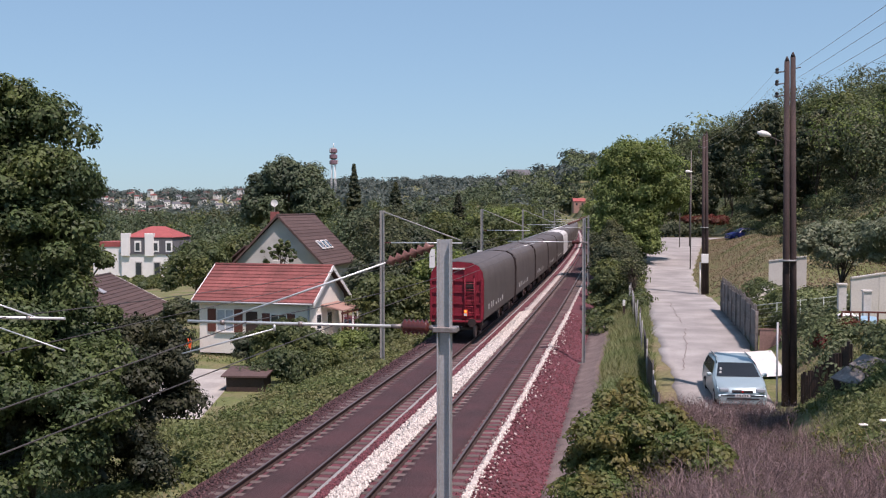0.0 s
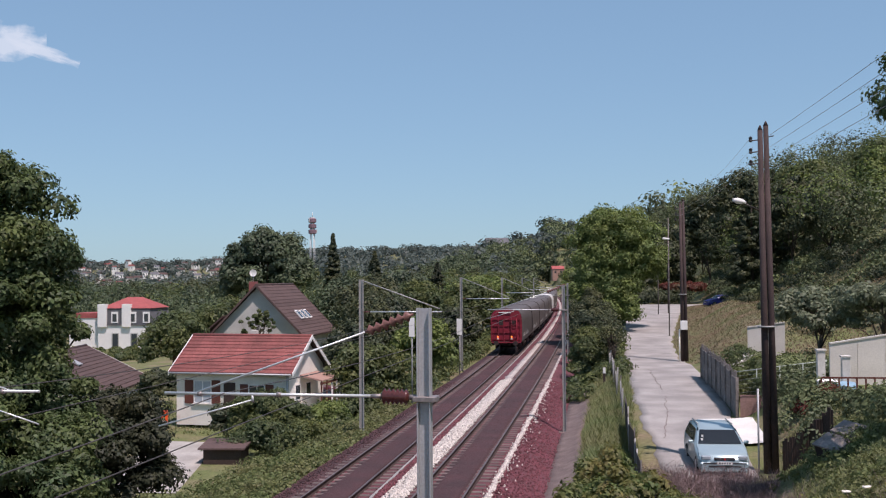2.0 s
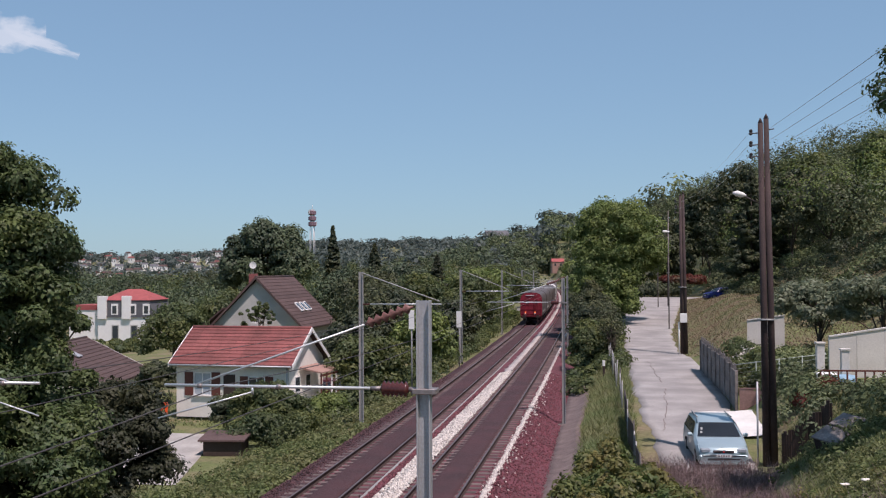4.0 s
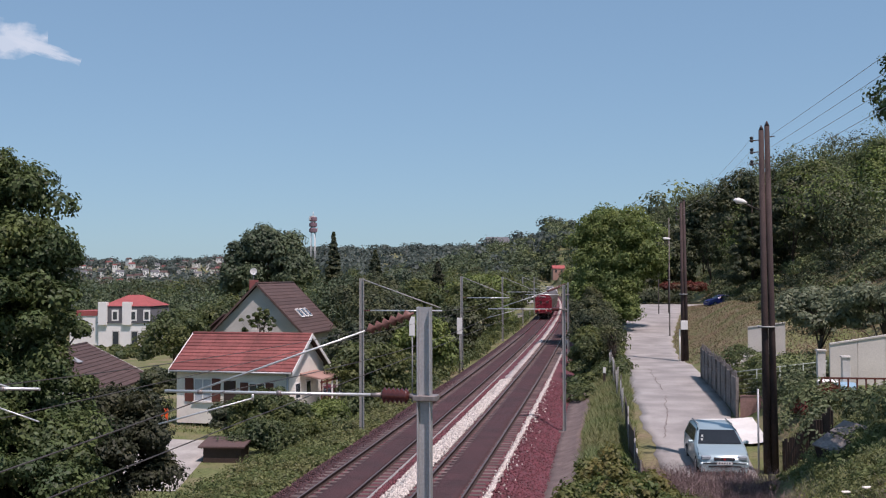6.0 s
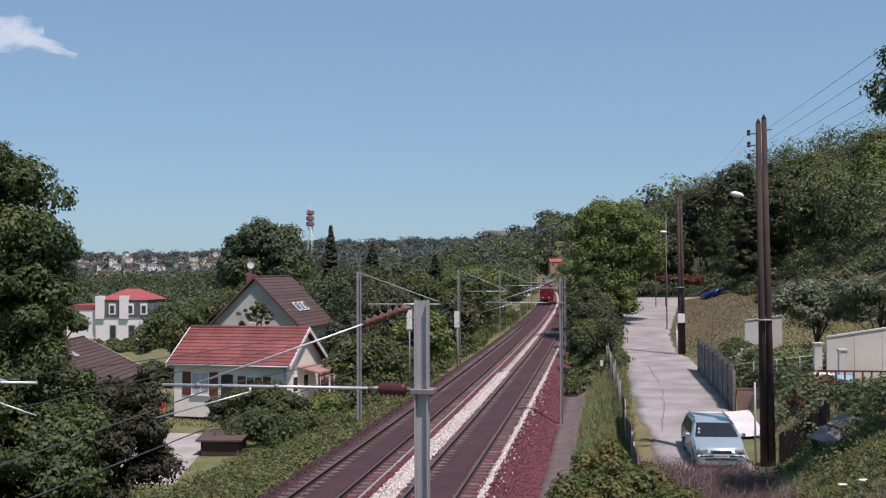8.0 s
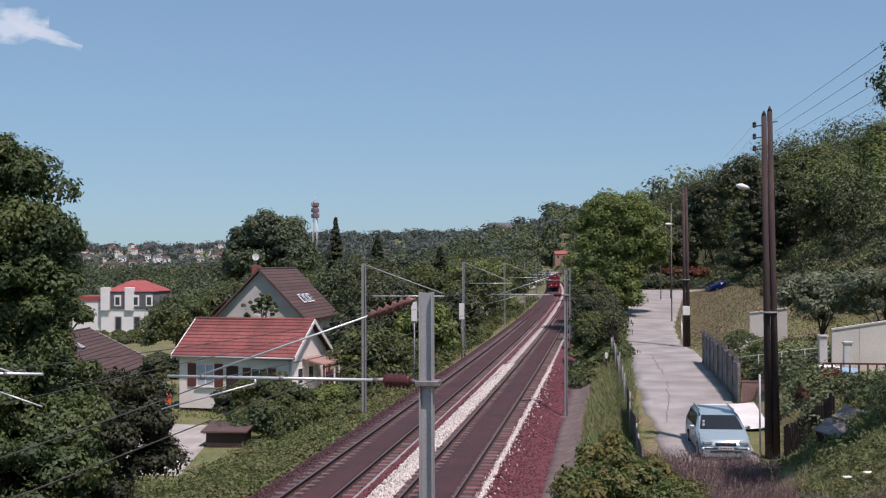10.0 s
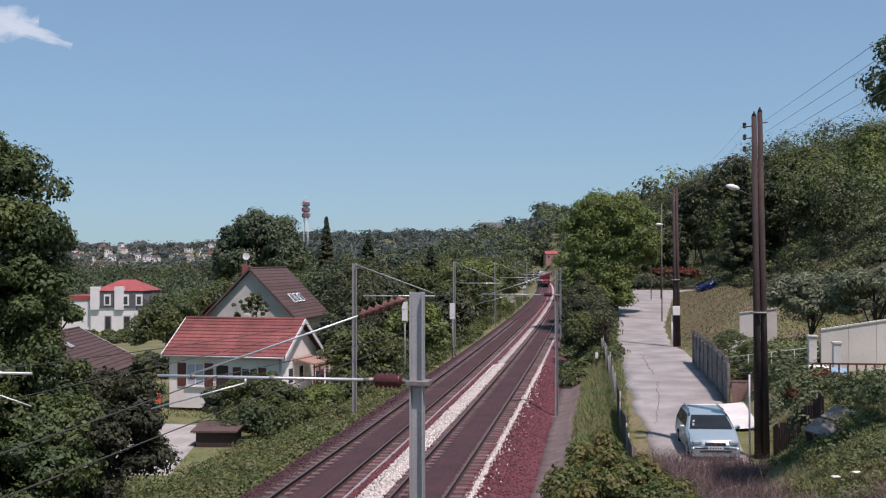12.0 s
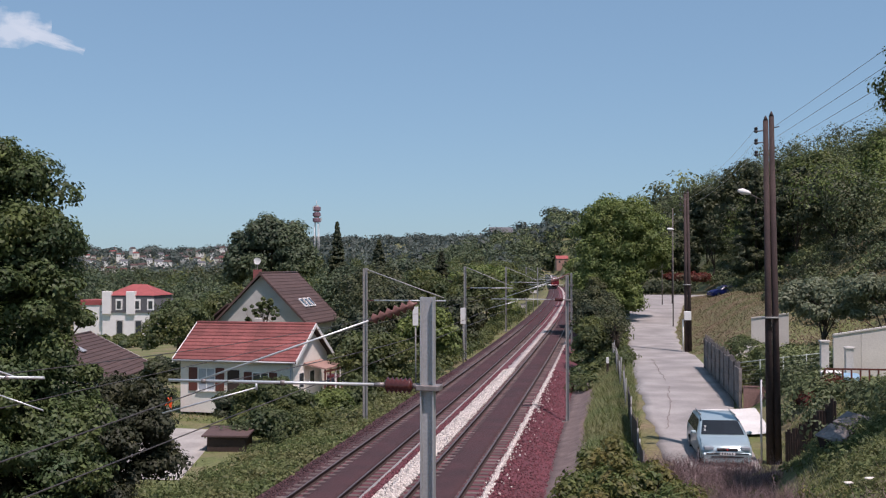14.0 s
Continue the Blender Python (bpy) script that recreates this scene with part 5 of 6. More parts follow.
# ---- trees and undergrowth ----
tree("broadleaf_tree", "large dark green broadleaf tree close to the line", (-16.7, 24.5), 13.2, (3.5, 3.6, 5.4), "leaf_oak", 11, clumps=250, r0=0.52, per=480, leaf=0.068, trunk=0.3, lift=0.57, extra=((2.4, -1.4, 3.6, 2.3, 2.4, 3.4, 100),))
tree("broadleaf_tree", "dark broadleaf tree thick with leaves", (-22.5, 31), 9.5, (3.4, 3.4, 4.2), "leaf_dark", 12, clumps=100, r0=0.75, per=320, leaf=0.11, trunk=0.28)
# Added in front of the large tree to darken its lower part.
tree("shrubby_tree", "low greyish-leaved tree, its leaves darkened for shade", (-15.4, 24.4), 6.4, (2.2, 2.1, 2.8), "leaf_shade", 113, clumps=150, r0=0.46, per=380, leaf=0.064, trunk=0.12)
tree("shrubby_tree", "low greyish-leaved tree, its leaves darkened for shade", (-14.1, 27.8), 5.4, (1.9, 2.2, 2.3), "leaf_shade", 13, clumps=110, r0=0.46, per=380, leaf=0.064, trunk=0.12, extra=((0.6, -2.2, 1.3, 1.3, 1.5, 1.2, 36),))
tree("broadleaf_tree", "broad dark green tree behind the houses", (-54.5, 160), 18.5, (7.0, 6, 6.8), "leaf_far", 14, clumps=120, r0=1.5, per=240, leaf=0.27, trunk=0.5, lift=0.58, extra=((4.2, 0, 9.6, 3.4, 3.5, 4.4, 40), (-4.4, 0, 8.2, 3.0, 3.5, 4.4, 40)))


def conifer(label, at, height, spread_r, mat, seed, leaf=0.16):
    """A spire of drooping boughs, broad below and pointed above."""
    rng = np.random.default_rng(seed)
    z = ground_at(*at)
    t = thing("conifer", label, "tree", (*at, z))
    part("trunk", rod(bmnew(), (0, 0, -0.3), (0, 0, height * 0.97), height * 0.017, 0.02), "bark", t)
    n = 260
    k = rng.uniform(0.08, 1.0, n)
    a = rng.uniform(0, 6.283, n)
    rr = spread_r * (1 - k) ** 0.75 * rng.uniform(0.35, 1.05, n)
    cl = np.c_[rr * np.cos(a), rr * np.sin(a), height * k - 0.12 * rr, 0.06 * height * (0.15 + 0.8 * (1 - k))]
    p, d = clump_points(rng, cl, 130, 0.6)
    v, f = leaf_cloud(p, d, leaf, rng)
    ob = new("crown", raw_mesh("crown", v, f, mat))
    ob.parent = t
    return t


conifer("narrow dark conifer among broadleaf trees", (-46.3, 170), 17.0, 2.3, "leaf_dark", 15, 0.2)
conifer("broad dark fir at the edge of the hillside wood", (17.6, 138), 14.5, 3.8, "leaf_dark", 151, 0.17)
conifer("broad dark fir at the edge of the hillside wood", (21.5, 146), 13.5, 3.6, "leaf_dark", 152, 0.17)
conifer("dark fir between the valley trees", (-40.5, 176), 14.0, 3.2, "leaf_dark", 153, 0.2)
conifer("dark fir beside the railway", (-19.5, 116), 11.0, 2.6, "leaf_shade", 154, 0.13)
tree("overhanging_tree", "dark leafy tree leaning over the bank", (9.22, 30.0), 10.6, (2.2, 2.0, 2.0), "leaf_oak", 155, clumps=60, r0=0.45, per=260, leaf=0.07, trunk=0.16, lift=0.88)
tree("lime_tree", "bright green tree leaning over the lane", (0.3, 108), 12.4, (4.9, 4.8, 4.6), "leaf_lime", 16, clumps=150, r0=1.0, per=330, leaf=0.125, trunk=0.28, lift=0.62, extra=((-1.2, -1.5, 3.6, 3.8, 3.0, 3.4, 80), (2.6, 0, 6.0, 2.4, 3, 2.6, 30), (-0.4, -3.0, 1.8, 2.6, 2.0, 2.0, 60)))
tree("lime_tree", "bright green tree beside the railway", (-2.9, 122), 8.0, (2.6, 4.0, 3.2), "leaf_mid", 17, clumps=60, r0=1.0, per=220, leaf=0.17, trunk=0.2, lift=0.5)
for i, (x, y, h, rr) in enumerate(((-1.6, 74, 3.6, 1.3), (-1.8, 84, 4.6, 1.6), (-2.2, 94, 5.2, 1.8), (-2.4, 103, 6.0, 2.0))):
    tree("thicket_tree", "dark tangled thicket beside the fence", (x, y), h, (rr, 3.2, h * 0.48), "leaf_dark" if i else "leaf_mid", 170 + i, clumps=50, r0=0.55, per=300, leaf=0.09, trunk=0.07, lift=0.5, limbs_n=34)
for i, (x, y, h) in enumerate(((-0.1, 72, 3.4), (-0.3, 79, 4.2), (-0.7, 87, 4.6))):
    tree("dry_thicket", "half-bare tangle of grey stems on the fence", (x, y), h, (1.0, 2.4, h * 0.45), "leaf_dark", 240 + i, clumps=70, r0=0.35, per=18, leaf=0.08, trunk=0.06, lift=0.5, category="bush", limbs_n=60)
tree("apple_tree", "grey-leaved fruit tree behind the garden wall", (11.3, 60), 4.3, (2.4, 2.2, 1.5), "leaf_olive", 18, clumps=52, r0=0.5, per=120, leaf=0.12, trunk=0.16, lift=0.62)
tree("apple_tree", "grey-leaved fruit tree behind the garden wall", (13.8, 57), 4.4, (2.4, 2.2, 1.6), "leaf_olive", 19, clumps=52, r0=0.5, per=120, leaf=0.12, trunk=0.16, lift=0.62)
for i, (x, y, h, r, mt) in enumerate(((-39.6, 90, 6.6, 3.3, "leaf_mid"), (-40.4, 105, 7.5, 3.4, "leaf_mid"), (-15.5, 66, 5.0, 2.6, "leaf_mid"), (-18.5, 84, 8.5, 3.8, "leaf_dark"), (-20.3, 91, 9.0, 3.4, "leaf_dark"), (-14.5, 78, 5.5, 2.5, "leaf_lime"), (-19, 104, 9.5, 4.0, "leaf_mid"), (-14.8, 98, 6.0, 2.6, "leaf_dark"), (-26, 112, 10, 4.2, "leaf_dark"), (-16.5, 122, 9.0, 3.6, "leaf_mid"), (-18, 140, 10.5, 4.4, "leaf_lime"), (-30, 135, 10, 4.6, "leaf_dark"), (-17, 160, 10, 4.0, "leaf_mid"), (-22, 178, 11, 4.6, "leaf_mid"), (-33, 165, 11, 5, "leaf_far"), (-31.2, 68.5, 3.2, 1.3, "leaf_dark"), (-24, 205, 11, 5, "leaf_lime"), (-19.3, 76, 6.5, 2.2, "leaf_dark"), (-39, 150, 10, 5, "leaf_far"), (-52.5, 128, 7, 3.4, "leaf_far"), (-80, 131, 6, 3, "leaf_dark"))):
    tree("garden_tree", {"leaf_mid": "leafy green garden tree", "leaf_dark": "dense dark green tree", "leaf_lime": "fresh yellow-green tree in leaf", "leaf_far": "dull green distant tree"}[mt], (x, y), h, (r, r, h * 0.42), mt, 40 + i, clumps=66, r0=r * 0.29, per=150, leaf=0.055 + 0.00115 * y, trunk=0.16, lift=0.50, limbs_n=8)
for i, (x, y, h, r, mt) in enumerate(((9.5, 195, 15, 5, "leaf_dark"), (18.5, 158, 17, 5, "leaf_dark"), (15.0, 172, 17, 4.5, "leaf_dark"), (2.5, 160, 9, 4.2, "leaf_dark"), (8.5, 163, 10, 4, "leaf_dark"), (21.0, 128, 12, 3.6, "leaf_dark"), (25, 138, 13, 5, "leaf_mid"), (23, 116, 9, 4.0, "leaf_dark"), (31, 122, 10, 5, "leaf_mid"), (3, 205, 10, 5, "leaf_mid"), (-4, 160, 9, 3.0, "leaf_mid"), (-6, 195, 10, 3.6, "leaf_lime"), (4.5, 226, 10, 4.5, "leaf_dark"), (12, 232, 11, 5, "leaf_dark"), (-1.5, 220, 9, 4, "leaf_mid"), (17, 205, 12, 5, "leaf_dark"), (22, 182, 13, 5, "leaf_mid"))):
    tree("hillside_tree", {"leaf_mid": "leafy green tree on the slope", "leaf_dark": "dense dark green tree on the slope", "leaf_lime": "fresh yellow-green tree in leaf"}[mt], (x, y), h, (r, r, h * 0.46), mt, 80 + i, clumps=70, r0=r * 0.29, per=150, leaf=0.055 + 0.00115 * y, trunk=0.16, lift=0.48, limbs_n=8)

for i, (x, y, h, rr, mt) in enumerate(((-18.6, 55.2, 3.5, 1.25, "leaf_mid"), (-20.1, 56.0, 2.9, 1.0, "leaf_mid"), (-16.9, 53.6, 2.8, 1.3, "leaf_mid"), (-15.3, 55.0, 2.2, 1.2, "leaf_lime"), (-21.6, 56.6, 2.3, 0.95, "leaf_dark"), (-14.0, 57.5, 1.9, 1.1, "leaf_mid"), (-17.6, 51.5, 2.0, 1.1, "leaf_mid"))):
    tree("garden_bush", "tall leafy bush in front of the bungalow", (x, y), h, (rr, rr, h * 0.45), mt, 190 + i, clumps=46, r0=0.4, per=240, leaf=0.085, trunk=0.06, lift=0.48, category="bush", limbs_n=8)
tree("spiky_tree", "small spiky evergreen before the grey gable", (-32.4, 92.5), 6.0, (2.0, 1.0, 1.9), "leaf_mid", 199, clumps=44, r0=0.2, per=70, leaf=0.12, trunk=0.1, lift=0.78, limbs_n=26)


def wood(name, label, mat, xs, ys, seed, r, h, per, leaf, clumps=7):
    """A far wood: crowns of leaf clumps on the slope, too many to count."""
    rng = np.random.default_rng(seed)
    z = ground_z(xs, ys)
    n = len(xs)
    cl = []
    r = r * rng.uniform(0.65, 1.45, n)
    h = h * rng.uniform(0.6, 1.35, n)
    for i in range(clumps):
        a = rng.normal(0, 1, (n, 3))
        a /= np.linalg.norm(a, axis=1, keepdims=True)
        a[:, 2] = np.abs(a[:, 2])
        hh = h * (0.75 + 0.5 * np.sin(np.arange(n) * 12.9898 % 6.28) * 0.5)
        cl.append(np.c_[xs + a[:, 0] * r * 0.6, ys + a[:, 1] * r * 0.6, z + hh * (0.45 + 0.5 * a[:, 2] * rng.uniform(0.6, 1, n)), (r * 0.50) * rng.uniform(0.6, 1.3, n)])
    cl = np.concatenate(cl)
    p, d = clump_points(rng, cl, per, 0.85, 0.86)
    v, f = leaf_cloud(p, d, leaf, rng, 0.2)
    return tagged(new(name, raw_mesh(name, v, f, mat)), label, "wood", kind="stuff")


x, y = spread(1, 820, 14, 130, 92, 400, lambda x, y: (x > foot(y) + 4.5) & (np.abs(x / y - 0.18) < 0.22))
k = np.random.default_rng(56).integers(0, 4, len(x))
n = y < 185
wood("hill_wood", "dense green wood covering the hillside", "leaf_hill", x[(k < 2) & n], y[(k < 2) & n], 2, 5.0, 10.5, 170, 0.145)
wood("hill_wood", "darker trees mixed into the hillside wood", "leaf_dark", x[(k == 2) & n], y[(k == 2) & n], 12, 4.6, 11.5, 170, 0.145)
# Brighter lime leaves on every fourth tree or so stand in for sunlit crowns.
wood("hill_wood", "fresh green hillside trees, sunlit tone put into their leaves", "leaf_lime", x[(k == 3) & n], y[(k == 3) & n], 13, 4.2, 11.0, 170, 0.145)
wood("hill_wood", "dense green wood higher on the hillside", "leaf_hill", x[(k != 2) & ~n], y[(k != 2) & ~n], 102, 5.2, 10.5, 80, 0.25)
wood("hill_wood", "darker trees higher on the hillside", "leaf_dark", x[(k == 2) & ~n], y[(k == 2) & ~n], 112, 5.0, 11.5, 80, 0.25)
x, y = spread(13, 420, -60, 12, 225, 600, lambda x, y: (x + bend(y) > 1.5) & (x < foot(y) + 8))
wood("line_wood", "green trees close beside the far line", "leaf_mid", x, y, 14, 3.6, 7.5, 60, 0.30)
x, y = spread(3, 1000, -100, 190, 380, 900, lambda x, y: (x > foot(y) + 2) & (x / y < 0.3))
wood("far_hill_wood", "distant wood on the ridge", "leaf_hill", x, y, 4, 6.5, 12, 24, 0.85)
x, y = spread(5, 1100, -420, -10, 210, 700, lambda x, y: (x + bend(y) < -14) & (x / y > -0.62))
k = np.random.default_rng(55).integers(0, 4, len(x))
wood("valley_wood", "dull green trees filling the valley", "leaf_far", x[k < 2], y[k < 2], 6, 4.8, 9.5, 32, 0.52)
wood("valley_wood", "dark trees scattered through the valley", "leaf_dark", x[k == 2], y[k == 2], 61, 4.6, 11.0, 32, 0.52)
wood("valley_wood", "fresh green trees scattered through the valley", "leaf_mid", x[k == 3], y[k == 3], 62, 4.4, 9.0, 32, 0.52)
x, y = spread(7, 420, -140, -38, 120, 230, lambda x, y: (x / y > -0.66) & (np.hypot(x + 69, y - 140) > 14) & (x < -0.30 * y) & ((y > 175) | (x < -80)))
wood("garden_wood", "trees among the valley gardens", "leaf_far", x, y, 8, 3.6, 7.0, 60, 0.27)
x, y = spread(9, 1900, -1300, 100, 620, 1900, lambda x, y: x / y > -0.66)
wood("horizon_wood", "woods on the far hills, bluish haze put into their colour", "leaf_haze", x, y, 10, 10, 11, 13, 2.0)

x, y = spread(90, 420, -140, 25, 648, 900)
wood("end_wood", "woods closing the valley behind the line", "leaf_far", x, y, 91, 6, 11, 22, 0.85)

# low growth along the line
r = np.random.default_rng(92)
bushes("lane_verge_growth", "green weeds and bushes on the lane verge", "leaf_mid", [(x, y, rr, 0.15) for x, y, rr in zip(r.uniform(-3.5, 1, 260), r.uniform(80, 150, 260), r.uniform(0.3, 0.9, 260)) if x < float(lane_west(y)) - 0.7], 93, 130, 0.15)
r = np.random.default_rng(77)
bushes("hill_scrub", "mixed green scrub under the hillside trees", "leaf_hill", [(x + 0.0, y, rr, 0.4) for x, y, rr in zip(r.uniform(13, 48, 420), r.uniform(84, 215, 420), r.uniform(0.8, 1.7, 420)) if x > float(foot(y)) + 1], 78, 220, 0.15)
bushes("flower_bush", "bush covered with small pale flowers", "petal", [(x, y, rr, 0.5) for x, y, rr in zip(r.uniform(6.0, 7.4, 7), r.uniform(53, 60, 7), r.uniform(0.4, 0.6, 7))], 79, 60, 0.05)
bushes("wall_top_growth", "green plants along the retaining wall", "leaf_mid", [(x, y, rr, 0.5) for x, y, rr in zip(r.uniform(5.9, 7.6, 40), r.uniform(49, 66, 40), r.uniform(0.3, 0.6, 40))], 81, 150, 0.08)
r = np.random.default_rng(19)
bushes("lane_end_hedge", "dark hedge closing the far end of the lane", "leaf_dark", [(x, y, rr, 0.9) for x, y, rr in zip(r.uniform(-4, 10.5, 80), r.uniform(151, 157, 80), r.uniform(0.9, 1.7, 80))], 18, 260, 0.16)
bushes("red_hedge", "reddish copper-leaved hedge beside the lane", "leaf_red", [(x, y, rr, 2.3) for x, y, rr in zip(r.uniform(7.0, 12.5, 24), r.uniform(152, 158, 24), r.uniform(0.7, 1.2, 24))], 17, 160, 0.2)
r = np.random.default_rng(20)
bushes("villa_hedge", "green hedges round the villa garden", "leaf_mid", [(x, y, rr, 0.4) for x, y, rr in zip(r.uniform(-82, -50, 90), r.uniform(112, 130, 90), r.uniform(0.4, 0.7, 90))], 29, 160, 0.22)
r = np.random.default_rng(21)
spots = [(x, y, rr, 0.1) for x, y, rr in zip(r.uniform(-19.5, -11.15, 1100), r.uniform(22, 64, 1100), 0.15 + 0.6 * r.uniform(0, 1, 1100) ** 2.2) if not (x < -17.6 and 41 < y < 58)]
bushes("bank_growth", "bright green weeds and brambles on the railway bank", "grass", spots, 22, 120, 0.07)
spots = [(x, y, rr, 0.75 + 0.35 * math.sin(x * 2 + y)) for x, y, rr in zip(r.uniform(-19.6, -14.2, 90), r.uniform(50.5, 60, 90), r.uniform(0.5, 1.05, 90))]
bushes("garden_bushes", "leafy green bushes beside the yard", "leaf_mid", spots, 23, 380, 0.08)
spots = [(-float(bend(y)) + x, y, rr, 0.3) for x, y, rr in zip(r.uniform(-18, -12.4, 330), r.uniform(66, 230, 330), r.uniform(0.5, 1.4, 330))]
bushes("line_bushes", "green bushes along the railway", "leaf_mid", spots, 24, 260, 0.12)
spots = [(x, y, rr, 0.2) for x, y, rr in zip(r.uniform(-2.6, 0.6, 110), r.uniform(60, 150, 110), r.uniform(0.4, 1.1, 110))]
bushes("fence_growth", "tangled green growth on the fence", "leaf_mid", spots, 25, 240, 0.13)
spots = [(x, y, rr, 0.25) for x, y, rr in zip(r.uniform(6.0, 13, 190), r.uniform(33, 60, 190), r.uniform(0.3, 0.85, 190)) if x > 6.6 and (y > 38 or x > 7.8) and not (x > 8.2 and 41.5 < y < 50)]
bushes("garden_shrubs", "mixed green shrubs in the gardens", "leaf_hill", spots, 26, 260, 0.085)
spots = [(x, y, rr, 0.3) for x, y, rr in zip(r.uniform(6, 26, 170), r.uniform(66, 140, 170), r.uniform(0.5, 1.2, 170)) if x > 10.5 + 0.045 * (y - 66)]
bushes("slope_shrubs", "dark green shrubs on the slope", "leaf_dark", spots, 27, 280, 0.11)
spots = [(x, y, rr, 0.2) for x, y, rr in zip(r.uniform(7.2, 8.6, 16), r.uniform(42.6, 44.5, 16), r.uniform(0.22, 0.4, 16))]
bushes("red_shrub", "reddish flowering shrub in the garden", "leaf_red", spots, 28, 160, 0.07)

tree("leafy_bush", "dense green bush with yellowing leaves beside the path", (0.0, 21.2), 2.0, (1.35, 1.6, 1.2), "leaf_autumn", 31, clumps=100, r0=0.27, per=260, leaf=0.054, trunk=0.05, lift=0.35, category="bush", extra=((-0.2, 1.6, 1.1, 0.6, 0.7, 0.9, 24), (1.1, -1.0, 0.8, 0.9, 0.9, 0.7, 24), (0.0, -1.0, 0.15, 1.5, 1.2, 0.7, 50), (-0.1, -2.4, 0.1, 1.3, 1.0, 0.8, 40)))


def twigs(name, label, n, x0, x1, y0, y1, height, seed, r=0.006):
    """Bare dry stems leaning every way."""
    rng = np.random.default_rng(seed)
    x, y = rng.uniform(x0, x1, n), rng.uniform(y0, y1, n)
    k = (x > 0.2 + 0.25 * np.sin(y)) & ((y < 22.5) | (x < 4.8 + 0.3 * np.sin(y * 1.7)))
    x, y = x[k], y[k]
    n = len(x)
    z = ground_z(x, y)
    h = height * rng.uniform(0.4, 1.25, n)
    p0 = np.stack([x, y, z - 0.05], -1)
    d1 = np.stack([rng.normal(0, 0.3, n), rng.normal(0, 0.3, n), np.ones(n)], -1) * h[:, None] * 0.6
    d2 = np.stack([rng.normal(0, 0.75, n), rng.normal(0, 0.75, n), rng.uniform(-0.3, 0.9, n)], -1) * h[:, None] * 0.5
    pts = [p0, p0 + d1, p0 + d1 + d2]
    side = np.stack([np.cos(a := rng.uniform(0, 6.28, n)), np.sin(a), 0 * a], -1)
    v, f = [], []
    for i in range(3):
        w = r * (1.2, 0.9, 0.3)[i]
        v.append(np.stack([pts[i] + side * w, pts[i] - side * w * 0.5 + np.cross(side, [0, 0, 1]) * w, pts[i] - side * w * 0.5 - np.cross(side, [0, 0, 1]) * w], 1))
    v = np.stack(v, 1).reshape(-1, 3)
    b = np.arange(n)[:, None] * 9
    for s in (0, 3):
        for i in range(3):
            j = (i + 1) % 3
            f.append(b + np.array([[s + i, s + j, s + 3 + j, s + 3 + i]]))
    return tagged(new(name, raw_mesh(name, v, np.concatenate(f), "twig")), label, "brush", kind="stuff")


twigs("dry_brush", "tangled dry purple-brown brushwood", 34000, -0.2, 6.0, 9, 37.2, 0.75, 33, 0.005)
r = np.random.default_rng(56)
bushes("brush_leaves", "sparse green shoots among the dry brush", "leaf_autumn", [(x, y, rr, 0.25) for x, y, rr in zip(r.uniform(0.2, 6.5, 90), r.uniform(12, 34, 90), r.uniform(0.12, 0.32, 90))], 57, 70, 0.05)
twigs("tall_stems", "long pale dry stems in the brush", 700, 0.4, 6.0, 10, 34, 1.3, 58, 0.006)
gx_, gy_ = spread(34, 60000, 3.5, 12, 14, 42, lambda x, y: (x > 4.3) & (x > 4.2 + 0.10 * (y - 22)))
blades("bank_grass", "long green grass on the bank", "grass", gx_, gy_, 0.15, 35, lean=1.1, width=0.016)
r = np.random.default_rng(141)
spots = [(x, y, rr, 0.06) for x, y, rr in zip(r.uniform(4.6, 12, 420), r.uniform(18, 36.5, 420), r.uniform(0.15, 0.5, 420)) if x > 4.7 + 0.10 * (y - 22)]
bushes("bank_weeds", "bright green weeds on the grassy bank", "grass", spots, 142, 130, 0.055)
for x, y in ((6.0, 26.6), (5.72, 27.6)):
    solid("paper_scrap", box(bmnew(), -0.11, 0.11, -0.07, 0.07, 0.0, 0.05, 0.02), "petal", "crumpled white scrap in the weeds", "litter", (x, y, ground_at(x, y) + 0.30), 20)
gx_, gy_ = spread(36, 22000, -1.3, 1.0, 26, 75, lambda x, y: (x > -1.2 - bend(y)) & (x < 0.9))
blades("verge_grass", "tall pale green grass between path and fence", "grass", gx_, gy_, 0.27, 37, lean=1.0, width=0.014)
gx_, gy_ = spread(46, 64000, -45, -11.3, 20, 75, lambda x, y: ~((x < -17.0) & (x > -25.5) & (y > 41) & (y < 58.5)))
blades("garden_grass", "rough green garden grass", "grass", gx_, gy_, 0.16, 47, lean=0.9, width=0.03)
gx_, gy_ = spread(38, 120000, 4.6, 26, 52, 170, lambda x, y: x > lane_east(y) + 0.1)
blades("slope_grass", "dry brownish grass on the slope", "dry_grass", gx_, gy_, 0.12, 39, lean=1.3, width=0.04)


# ---- far things ----
# Antenna tower on the far hills: three platforms on a lattice mast.
tower = thing("water_tower", "slim lattice antenna tower with a dark head of three platforms", "tower", (-264, 900, 22))
part("lattice", rod(rod(rod(rod(bmnew(), (-2, -2, -12), (-1.5, -1.5, 26), 0.3), (2, -2, -12), (1.5, -1.5, 26), 0.3), (-2, 2, -12), (-1.5, 1.5, 26), 0.3), (2, 2, -12), (1.5, 1.5, 26), 0.3), "tarp_light", tower)
